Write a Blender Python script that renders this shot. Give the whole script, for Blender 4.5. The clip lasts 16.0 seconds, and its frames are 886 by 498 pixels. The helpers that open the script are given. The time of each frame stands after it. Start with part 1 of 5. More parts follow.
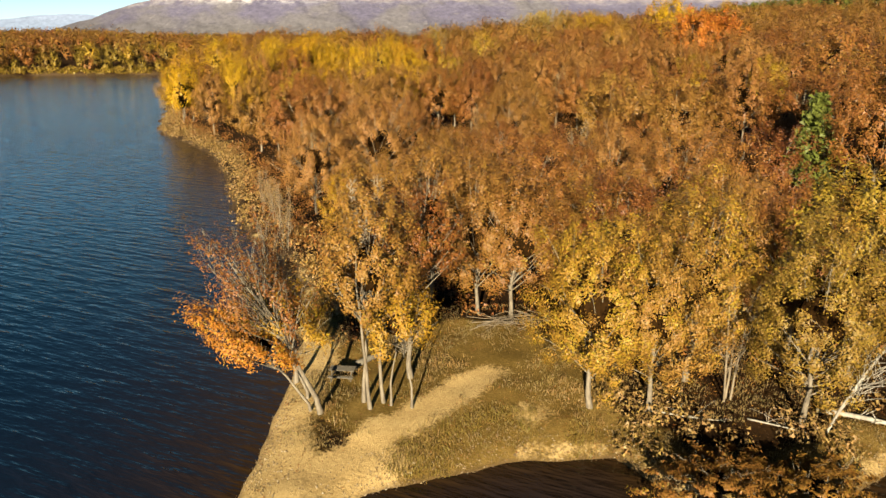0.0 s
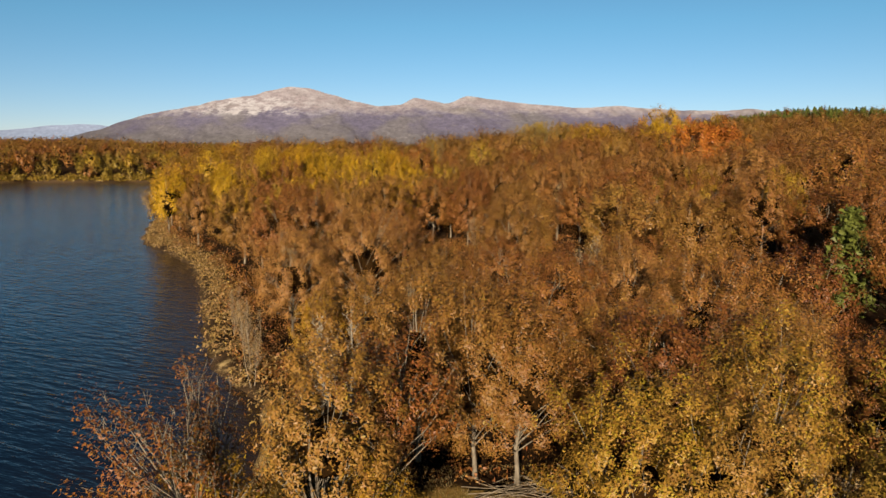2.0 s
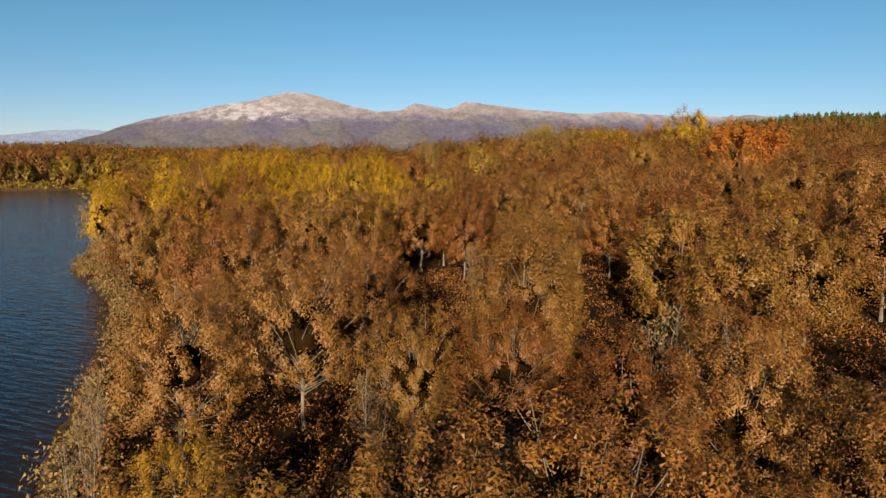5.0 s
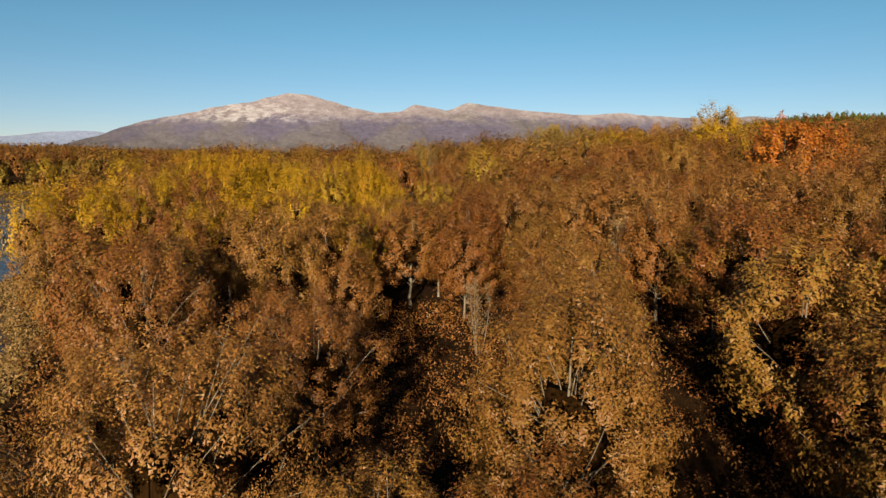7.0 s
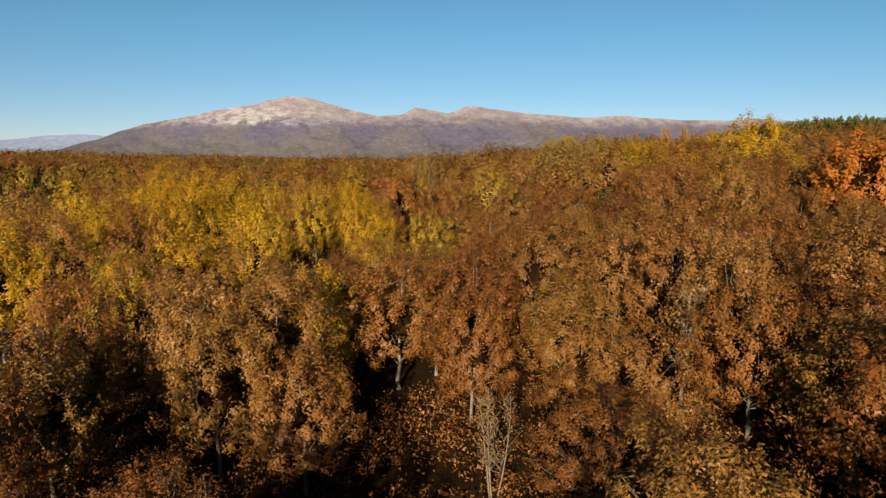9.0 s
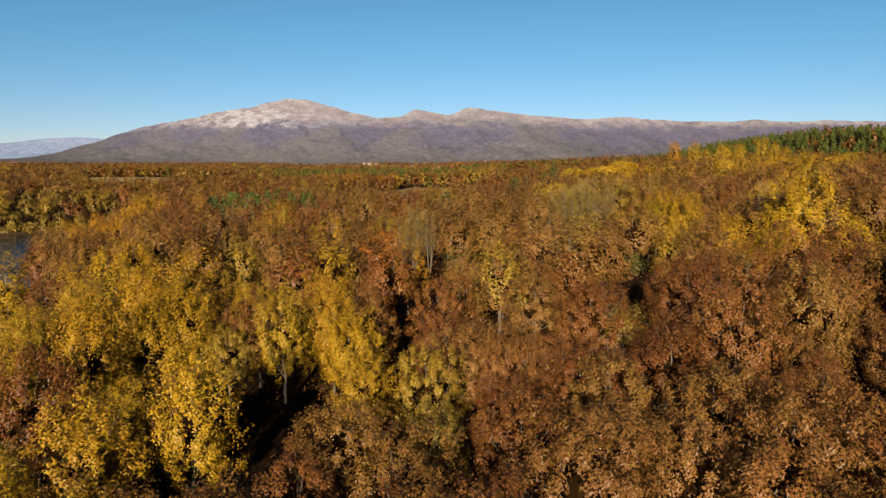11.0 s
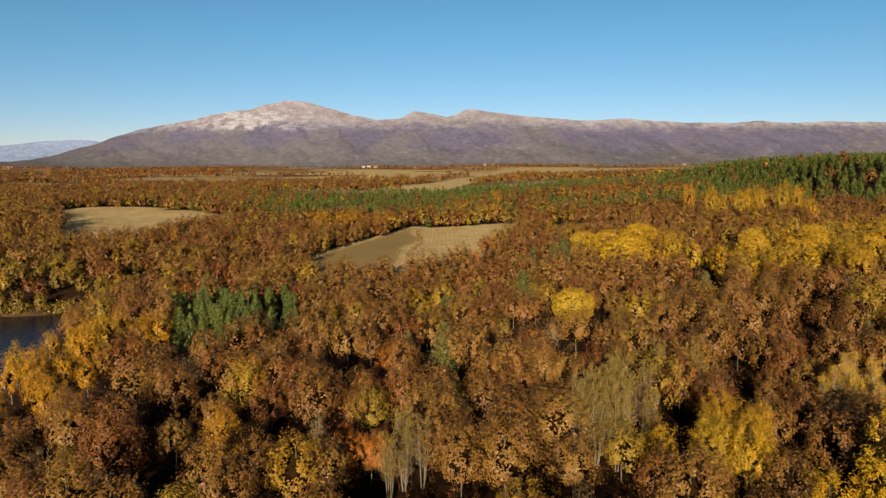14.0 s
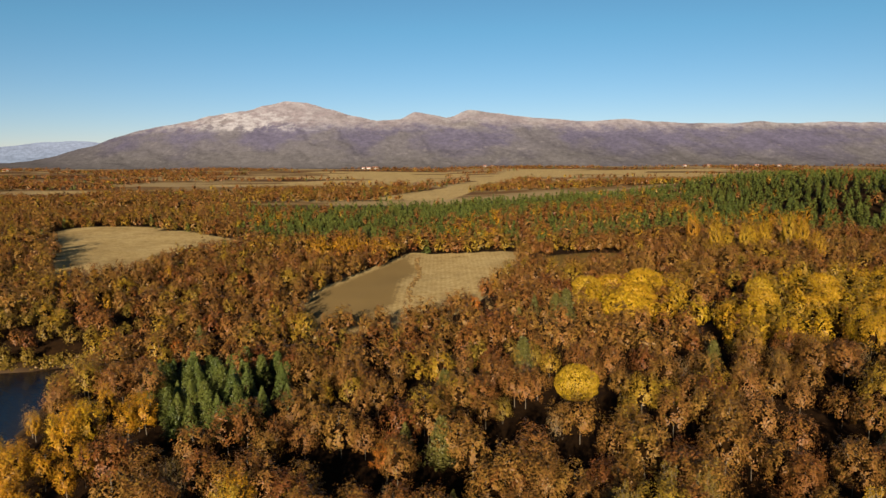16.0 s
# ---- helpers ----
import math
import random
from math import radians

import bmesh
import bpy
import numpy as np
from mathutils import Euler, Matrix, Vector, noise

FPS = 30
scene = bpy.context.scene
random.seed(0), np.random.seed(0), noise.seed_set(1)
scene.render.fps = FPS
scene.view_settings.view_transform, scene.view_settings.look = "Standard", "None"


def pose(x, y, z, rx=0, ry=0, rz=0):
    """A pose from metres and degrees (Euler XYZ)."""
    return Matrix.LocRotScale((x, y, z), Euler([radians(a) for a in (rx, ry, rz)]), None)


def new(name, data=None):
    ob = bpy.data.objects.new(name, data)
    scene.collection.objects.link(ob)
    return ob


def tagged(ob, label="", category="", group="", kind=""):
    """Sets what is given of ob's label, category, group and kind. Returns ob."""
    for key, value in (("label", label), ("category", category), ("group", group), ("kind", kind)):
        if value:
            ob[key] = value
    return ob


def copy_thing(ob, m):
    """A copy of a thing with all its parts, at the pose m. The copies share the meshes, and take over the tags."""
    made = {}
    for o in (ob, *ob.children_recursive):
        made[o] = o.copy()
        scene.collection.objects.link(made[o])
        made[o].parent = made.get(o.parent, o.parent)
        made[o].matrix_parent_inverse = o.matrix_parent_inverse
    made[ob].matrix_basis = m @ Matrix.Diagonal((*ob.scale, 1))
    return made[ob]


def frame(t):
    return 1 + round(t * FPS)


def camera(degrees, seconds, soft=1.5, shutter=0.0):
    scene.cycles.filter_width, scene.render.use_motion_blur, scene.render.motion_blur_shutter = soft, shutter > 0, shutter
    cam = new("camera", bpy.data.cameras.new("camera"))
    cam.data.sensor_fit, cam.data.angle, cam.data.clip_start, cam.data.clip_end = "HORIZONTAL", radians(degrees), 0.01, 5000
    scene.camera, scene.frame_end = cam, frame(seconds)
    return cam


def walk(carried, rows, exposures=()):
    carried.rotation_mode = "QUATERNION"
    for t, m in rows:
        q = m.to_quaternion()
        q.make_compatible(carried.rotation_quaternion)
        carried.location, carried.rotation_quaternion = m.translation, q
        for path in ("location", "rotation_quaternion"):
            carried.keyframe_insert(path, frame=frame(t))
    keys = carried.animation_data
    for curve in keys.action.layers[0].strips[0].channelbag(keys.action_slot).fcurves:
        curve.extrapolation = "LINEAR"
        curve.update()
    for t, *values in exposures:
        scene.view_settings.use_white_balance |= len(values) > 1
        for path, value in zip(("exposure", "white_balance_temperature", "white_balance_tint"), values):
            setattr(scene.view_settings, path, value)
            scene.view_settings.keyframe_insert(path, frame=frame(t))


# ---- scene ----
cam = camera(66.0, 16.0, soft=1.5)
# seconds, x, y, z, pitch below level, lean, heading
PATH = [
    (0.0, 0.00, 0.00, 22.40, -17.09, 0.00, 0.00),
    (0.5, 0.18, 1.28, 22.37, -14.69, -0.05, 0.00),
    (1.0, 0.26, 3.40, 22.34, -12.21, -0.10, -0.10),
    (1.5, 0.35, 6.24, 22.28, -9.57, -0.15, -0.12),
    (2.0, 0.53, 9.58, 22.34, -8.32, -0.20, -0.15),
    (2.5, 0.70, 13.19, 22.40, -8.00, -0.21, -0.18),
    (3.0, 0.97, 17.45, 22.44, -7.91, -0.23, -0.20),
    (3.5, 1.25, 22.06, 22.48, -7.89, -0.24, -0.18),
    (4.0, 1.56, 27.25, 22.51, -7.88, -0.26, -0.16),
    (4.5, 1.87, 32.85, 22.54, -7.86, -0.27, -0.14),
    (5.0, 2.18, 38.67, 22.56, -7.85, -0.29, -0.12),
    (5.5, 2.46, 44.53, 22.58, -7.83, -0.30, -0.10),
    (6.0, 2.73, 50.34, 22.59, -7.74, -0.30, -0.10),
    (6.5, 2.99, 56.27, 22.66, -7.73, -0.30, -0.10),
    (7.0, 2.99, 62.23, 22.81, -7.73, -0.30, -0.10),
    (7.5, 3.08, 68.31, 23.39, -7.73, -0.28, -0.10),
    (8.0, 3.17, 74.14, 24.32, -7.69, -0.25, -0.10),
    (8.5, 3.17, 79.75, 25.14, -7.60, -0.23, -0.10),
    (9.0, 3.26, 85.33, 26.15, -7.52, -0.20, 0.00),
    (9.5, 3.30, 90.99, 27.70, -7.49, -0.16, 0.00),
    (10.0, 3.30, 96.85, 30.33, -7.48, -0.12, 0.00),
    (10.5, 3.28, 102.94, 33.99, -7.48, -0.08, 0.00),
    (11.0, 3.30, 109.32, 38.62, -7.50, -0.04, 0.00),
    (11.5, 3.40, 116.00, 44.20, -7.52, 0.00, 0.00),
    (12.0, 3.56, 122.85, 50.23, -7.50, 0.02, 0.00),
    (12.5, 3.71, 129.81, 56.41, -7.56, 0.03, 0.00),
    (13.0, 3.79, 136.69, 62.68, -7.63, 0.05, 0.00),
    (13.5, 3.87, 143.34, 68.90, -7.70, 0.07, 0.00),
    (14.0, 4.02, 149.42, 74.96, -7.77, 0.08, 0.00),
    (14.5, 4.33, 154.66, 81.21, -7.82, 0.10, 0.00),
    (15.0, 4.49, 158.94, 87.36, -7.88, 0.12, 0.00),
    (15.5, 4.64, 162.05, 93.52, -7.94, 0.13, 0.00),
    (16.0, 4.80, 162.49, 99.57, -8.00, 0.15, 0.00),
]
walk(cam, [(t, pose(x, y, z, 90 + p, r, h)) for t, x, y, z, p, r, h in PATH],
     [(0.0, 2.10, 6900, 2), (0.5, 1.86, 6950, 4), (1.0, 1.60, 7000, 8), (1.5, 1.47, 6800, 10), (2.0, 1.41, 6700, 10), (2.5, 1.37, 6600, 10), (3.0, 1.36, 6500, 10),
      (5.5, 1.36, 6750, 10), (7.5, 1.36, 7050, 10), (9.0, 1.36, 6800, 10), (11.5, 1.34, 6400, 10), (13.0, 1.33, 6450, 10), (16.0, 1.28, 6650, 10)])

# ---- light: low autumn sun behind the flight, clear sky ----
SUN_EL, SUN_AZ = radians(16), radians(189)      # azimuth clockwise from +y
sky_world = bpy.data.worlds.new("clear_sky")
scene.world = sky_world
sky_world.use_nodes = True
wn = sky_world.node_tree.nodes
wl = sky_world.node_tree.links
sky = wn.new("ShaderNodeTexSky")
sky.sky_type, sky.sun_disc = "NISHITA", False
sky.sun_elevation, sky.sun_rotation = SUN_EL, SUN_AZ
sky.altitude, sky.air_density, sky.dust_density, sky.ozone_density = 3000, 0.95, 0.0, 1.6
height = wn.new("ShaderNodeTexCoord")
split = wn.new("ShaderNodeSeparateXYZ")
wl.new(height.outputs["Generated"], split.inputs[0])
tone = wn.new("ShaderNodeValToRGB")
tone.color_ramp.elements[0].position, tone.color_ramp.elements[0].color = 0.0, (0.90, 0.85, 1.0, 1)
tone.color_ramp.elements[1].position, tone.color_ramp.elements[1].color = 0.17, (0.70, 1.13, 1.16, 1)
wl.new(split.outputs["Z"], tone.inputs[0])
clear = wn.new("ShaderNodeMix")
clear.data_type, clear.blend_type = "RGBA", "MULTIPLY"
clear.inputs[0].default_value = 1.0
wl.new(sky.outputs["Color"], clear.inputs[6])
wl.new(tone.outputs[0], clear.inputs[7])
wl.new(clear.outputs[2], wn["Background"].inputs["Color"])
wn["Background"].inputs["Strength"].default_value = 0.034
sun = new("sun", bpy.data.lights.new("sun", "SUN"))
sun.data.energy, sun.data.angle, sun.data.color = 8.4, radians(0.55), (1.0, 0.88, 0.70)
to_sun = Vector((math.sin(SUN_AZ) * math.cos(SUN_EL), math.cos(SUN_AZ) * math.cos(SUN_EL), math.sin(SUN_EL)))
sun.rotation_euler = to_sun.to_track_quat("Z", "Y").to_euler()


# ---- materials ----
def material(name):
    m = bpy.data.materials.new(name)
    m.use_nodes = True
    return m, m.node_tree.nodes, m.node_tree.links, m.node_tree.nodes["Principled BSDF"]


def ramp(nodes, stops):
    r = nodes.new("ShaderNodeValToRGB")
    e = r.color_ramp.elements
    while len(e) < len(stops):
        e.new(0.5)
    for el, (p, c) in zip(e, stops):
        el.position, el.color = p, (*c, 1)
    return r


def noise_node(nodes, links, vec, scale, detail=4, rough=0.55):
    n = nodes.new("ShaderNodeTexNoise")
    n.inputs["Scale"].default_value, n.inputs["Detail"].default_value = scale, detail
    n.inputs["Roughness"].default_value = rough
    links.new(vec, n.inputs["Vector"])
    return n.outputs["Fac"]


def maths(nodes, links, op, a, b=None):
    n = nodes.new("ShaderNodeMath")
    n.operation = op
    for i, v in enumerate((a, b)):
        if v is None:
            continue
        if isinstance(v, (int, float)):
            n.inputs[i].default_value = v
        else:
            links.new(v, n.inputs[i])
    return n.outputs[0]


def blend(nodes, links, fac, a, b, mode="MIX"):
    n = nodes.new("ShaderNodeMix")
    n.data_type, n.blend_type = "RGBA", mode
    for sock, v in ((n.inputs[0], fac), (n.inputs[6], a), (n.inputs[7], b)):
        if isinstance(v, (int, float)):
            sock.default_value = v
        elif isinstance(v, tuple):
            sock.default_value = (*v, 1)
        else:
            links.new(v, sock)
    return n.outputs[2]


def attribute(nodes, name):
    n = nodes.new("ShaderNodeAttribute")
    n.attribute_name = name
    return n.outputs["Fac"]


def leaf_material(name, tones, accent, accent_share=0.15, through_share=0.06):
    """Autumn leaves: tones run from tree to tree, every leaf differs a little, some carry the accent."""
    m, n, l, p = material(name)
    info = n.new("ShaderNodeObjectInfo")
    geo = n.new("ShaderNodeNewGeometry")
    tree = maths(n, l, "FRACT", maths(n, l, "ADD", info.outputs["Random"], attribute(n, "tint")))
    hue = ramp(n, [(i / (len(tones) - 1), c) for i, c in enumerate(tones)])
    l.new(tree, hue.inputs[0])
    patch = noise_node(n, l, geo.outputs["Position"], 0.55, 2)
    leaf = geo.outputs["Random Per Island"]
    some = maths(n, l, "GREATER_THAN", maths(n, l, "ADD", maths(n, l, "MULTIPLY", leaf, 0.5), patch), 1.18 - accent_share)
    col = blend(n, l, maths(n, l, "MULTIPLY", some, 0.55), hue.outputs[0], accent)
    val = n.new("ShaderNodeHueSaturation")
    spread = maths(n, l, "ADD", maths(n, l, "MULTIPLY", maths(n, l, "FRACT", maths(n, l, "MULTIPLY", leaf, 17.31)), 0.22), 0.89)
    l.new(spread, val.inputs["Value"])
    l.new(maths(n, l, "ADD", maths(n, l, "MULTIPLY", leaf, 0.02), 0.490), val.inputs["Hue"])
    l.new(col, val.inputs["Color"])
    l.new(val.outputs[0], p.inputs["Base Color"])
    p.inputs["Roughness"].default_value = 0.5
    p.inputs["Specular IOR Level"].default_value = 0.11
    tr = n.new("ShaderNodeBsdfTranslucent")
    l.new(val.outputs[0], tr.inputs["Color"])
    mix = n.new("ShaderNodeMixShader")
    mix.inputs[0].default_value = through_share
    l.new(p.outputs[0], mix.inputs[1])
    l.new(tr.outputs[0], mix.inputs[2])
    l.new(mix.outputs[0], n["Material Output"].inputs["Surface"])
    return m


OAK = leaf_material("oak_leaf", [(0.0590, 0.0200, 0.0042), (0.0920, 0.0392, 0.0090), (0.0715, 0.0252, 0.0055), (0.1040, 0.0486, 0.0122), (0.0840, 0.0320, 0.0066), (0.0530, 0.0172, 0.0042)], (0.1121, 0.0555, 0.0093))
GOLD = leaf_material("golden_oak_leaf", [(0.1039, 0.0586, 0.0052), (0.1187, 0.0671, 0.0058), (0.0996, 0.0597, 0.0069), (0.1124, 0.0555, 0.0046)], (0.1325, 0.0891, 0.0069), 0.22)
YELLOW = leaf_material("poplar_leaf", [(0.1550, 0.0825, 0.0038), (0.1670, 0.0925, 0.0038), (0.1500, 0.0740, 0.0038), (0.1420, 0.0850, 0.0050)], (0.1730, 0.1050, 0.0045), 0.22)
AMBER = leaf_material("amber_leaf", [(0.1520, 0.0624, 0.0035), (0.1640, 0.0736, 0.0035), (0.1360, 0.0656, 0.0046)], (0.1640, 0.0944, 0.0046), 0.22)
RED = leaf_material("maple_leaf", [(0.1312, 0.0350, 0.0053), (0.1443, 0.0515, 0.0053), (0.1181, 0.0239, 0.0053)], (0.1443, 0.0782, 0.0069), 0.15)
OLIVE = leaf_material("olive_leaf", [(0.0752, 0.0480, 0.0075), (0.0928, 0.0592, 0.0069), (0.0688, 0.0384, 0.0075)], (0.1120, 0.0672, 0.0069), 0.25)
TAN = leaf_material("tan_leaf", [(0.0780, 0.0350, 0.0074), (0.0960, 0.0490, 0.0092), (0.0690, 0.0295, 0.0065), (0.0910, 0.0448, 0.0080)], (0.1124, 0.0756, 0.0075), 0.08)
DRY = leaf_material("dry_leaf", [(0.0832, 0.0496, 0.0167), (0.0992, 0.0576, 0.0184), (0.0736, 0.0432, 0.0161)], (0.1120, 0.0672, 0.0161), 0.2)
PINE = leaf_material("pine_needle", [(0.0275, 0.0335, 0.0062), (0.0400, 0.0430, 0.0076), (0.0265, 0.0345, 0.0072)], (0.0560, 0.0500, 0.0070), 0.12, 0.06)
SPRUCE = leaf_material("spruce_needle", [(0.0373, 0.0336, 0.0079), (0.0447, 0.0384, 0.0079), (0.0373, 0.0344, 0.0093)], (0.0546, 0.0464, 0.0106), 0.1, 0.06)


def bark_material(name, dark, light, scale=6):
    m, n, l, p = material(name)
    tc = n.new("ShaderNodeTexCoord")
    mp = n.new("ShaderNodeMapping")
    mp.inputs["Scale"].default_value = (1, 1, 0.25)
    l.new(tc.outputs["Object"], mp.inputs["Vector"])
    f = noise_node(n, l, mp.outputs[0], scale, 5, 0.65)
    big = noise_node(n, l, tc.outputs["Object"], 0.9, 2)
    r = ramp(n, [(0.32, dark), (0.62, light)])
    l.new(maths(n, l, "ADD", maths(n, l, "MULTIPLY", f, 0.7), maths(n, l, "MULTIPLY", big, 0.3)), r.inputs[0])
    l.new(r.outputs[0], p.inputs["Base Color"])
    p.inputs["Roughness"].default_value = 0.9
    p.inputs["Specular IOR Level"].default_value = 0.05
    b = n.new("ShaderNodeBump")
    b.inputs["Strength"].default_value, b.inputs["Distance"].default_value = 0.5, 0.03
    l.new(f, b.inputs["Height"])
    l.new(b.outputs[0], p.inputs["Normal"])
    return m


TWIG_BARK = bark_material("twig_bark", (0.040, 0.029, 0.018), (0.098, 0.076, 0.052), 5)
BARK = bark_material("oak_bark", (0.030, 0.022, 0.015), (0.098, 0.080, 0.058))
PALE_BARK = bark_material("pale_bark", (0.0602, 0.0485, 0.0368), (0.1516, 0.1333, 0.1081), 4)
DARK_BARK = bark_material("pine_bark", (0.0275, 0.0188, 0.0137), (0.0867, 0.0542, 0.0382))
# crown hearts: the shade among inner twigs, put in as near-black colour
TWIG_SHADE = bark_material("twig_shade", (0.0030, 0.0016, 0.0005), (0.0108, 0.0051, 0.0017), 9)
TWIG_SHADE.node_tree.nodes["Principled BSDF"].inputs["Specular IOR Level"].default_value = 0.0
WOOD = bark_material("weathered_wood", (0.0318, 0.0252, 0.0192), (0.0704, 0.0596, 0.0448), 9)


def ground_material():
    m, n, l, p = material("forest_floor_and_grass")
    pos = n.new("ShaderNodeNewGeometry").outputs["Position"]
    fine = noise_node(n, l, pos, 4.5, 6, 0.78)
    mid = noise_node(n, l, pos, 0.35, 5, 0.6)
    wide = noise_node(n, l, pos, 0.02, 4, 0.6)
    mixn = maths(n, l, "ADD", maths(n, l, "MULTIPLY", fine, 0.5), maths(n, l, "MULTIPLY", mid, 0.5))
    # leaf litter darkened past its own colour, standing in for canopy shade
    shaded_litter = ramp(n, [(0.3, (0.004, 0.0018, 0.0006)), (0.5, (0.009, 0.0042, 0.0014)), (0.7, (0.026, 0.0122, 0.0037))])
    grass = ramp(n, [(0.33, (0.026, 0.016, 0.004)), (0.5, (0.068, 0.041, 0.010)), (0.68, (0.125, 0.080, 0.024))])
    sand = ramp(n, [(0.3, (0.085, 0.052, 0.018)), (0.48, (0.185, 0.122, 0.050)), (0.72, (0.260, 0.182, 0.082))])
    stub = ramp(n, [(0.3, (0.1210, 0.0780, 0.0290)), (0.5, (0.2080, 0.1430, 0.0590)), (0.7, (0.2840, 0.2100, 0.0960))])
    plain = ramp(n, [(0.38, (0.0384, 0.0192, 0.0086)), (0.46, (0.0634, 0.0307, 0.0115)), (0.50, (0.1008, 0.0595, 0.0230)), (0.54, (0.1632, 0.1133, 0.0538))])
    for r in (shaded_litter, grass, sand):
        l.new(mixn, r.inputs[0])
    wv = n.new("ShaderNodeTexWave")
    wv.inputs["Scale"].default_value, wv.inputs["Distortion"].default_value = 0.10, 2.5
    l.new(pos, wv.inputs["Vector"])
    l.new(maths(n, l, "ADD", maths(n, l, "ADD", maths(n, l, "MULTIPLY", mid, 0.6), maths(n, l, "MULTIPLY", maths(n, l, "SUBTRACT", noise_node(n, l, pos, 0.09, 5, 0.7), 0.5), 0.55)), maths(n, l, "ADD", maths(n, l, "MULTIPLY", wide, 0.35), maths(n, l, "SUBTRACT", maths(n, l, "MULTIPLY", wv.outputs["Fac"], 0.06), maths(n, l, "MULTIPLY", attribute(n, "fallow"), 0.42)))), stub.inputs[0])
    mp = n.new("ShaderNodeMapping")
    mp.inputs["Scale"].default_value = (0.35, 1, 1)
    l.new(pos, mp.inputs["Vector"])
    far_n = noise_node(n, l, mp.outputs[0], 0.0045, 6, 0.6)
    l.new(far_n, plain.inputs[0])
    edge = maths(n, l, "SUBTRACT", mixn, 0.5)

    def mask(name, gain=1.6):
        a = maths(n, l, "ADD", attribute(n, name), maths(n, l, "MULTIPLY", edge, gain))
        c = n.new("ShaderNodeMapRange")
        c.inputs[1].default_value, c.inputs[2].default_value = 0.38, 0.62
        l.new(a, c.inputs[0])
        return c.outputs[0]
    col = blend(n, l, mask("grass"), shaded_litter.outputs[0], grass.outputs[0])
    col = blend(n, l, mask("plain", 0.3), col, plain.outputs[0])
    col = blend(n, l, mask("field", 0.4), col, stub.outputs[0])
    col = blend(n, l, mask("sand", 2.2), col, sand.outputs[0])
    wet = attribute(n, "wet")
    col = blend(n, l, wet, col, (0.055, 0.034, 0.018))
    l.new(col, p.inputs["Base Color"])
    p.inputs["Roughness"].default_value = 0.95
    p.inputs["Specular IOR Level"].default_value = 0.03
    b = n.new("ShaderNodeBump")
    b.inputs["Strength"].default_value, b.inputs["Distance"].default_value = 0.9, 0.14
    l.new(mixn, b.inputs["Height"])
    l.new(b.outputs[0], p.inputs["Normal"])
    return m


def water_material():
    m, n, l, p = material("lake_water")
    pos = n.new("ShaderNodeNewGeometry").outputs["Position"]
    turn = n.new("ShaderNodeMapping")
    turn.inputs["Rotation"].default_value = (0, 0, radians(24))
    l.new(pos, turn.inputs["Vector"])
    mp = n.new("ShaderNodeMapping")
    mp.inputs["Scale"].default_value = (0.24, 1.0, 1)
    l.new(turn.outputs[0], mp.inputs["Vector"])
    ripple = maths(n, l, "POWER", noise_node(n, l, mp.outputs[0], 1.15, 3, 0.5), 2.2)
    fine = noise_node(n, l, mp.outputs[0], 3.6, 2, 0.5)
    gust = noise_node(n, l, pos, 0.02, 3)
    h = maths(n, l, "ADD", maths(n, l, "MULTIPLY", ripple, maths(n, l, "ADD", gust, 0.9)), maths(n, l, "MULTIPLY", fine, 0.13))
    b = n.new("ShaderNodeBump")
    b.inputs["Strength"].default_value, b.inputs["Distance"].default_value = 1.0, 0.18
    l.new(h, b.inputs["Height"])
    l.new(b.outputs[0], p.inputs["Normal"])
    deep = ramp(n, [(0.35, (0.0002, 0.0021, 0.0060)), (0.65, (0.0004, 0.0034, 0.0092))])
    l.new(gust, deep.inputs[0])
    col = blend(n, l, attribute(n, "shallow"), deep.outputs[0], (0.0120, 0.0060, 0.0018))
    l.new(col, p.inputs["Base Color"])
    p.inputs["Roughness"].default_value, p.inputs["IOR"].default_value = 0.06, 1.33
    p.inputs["Specular IOR Level"].default_value = 0.15
    return m


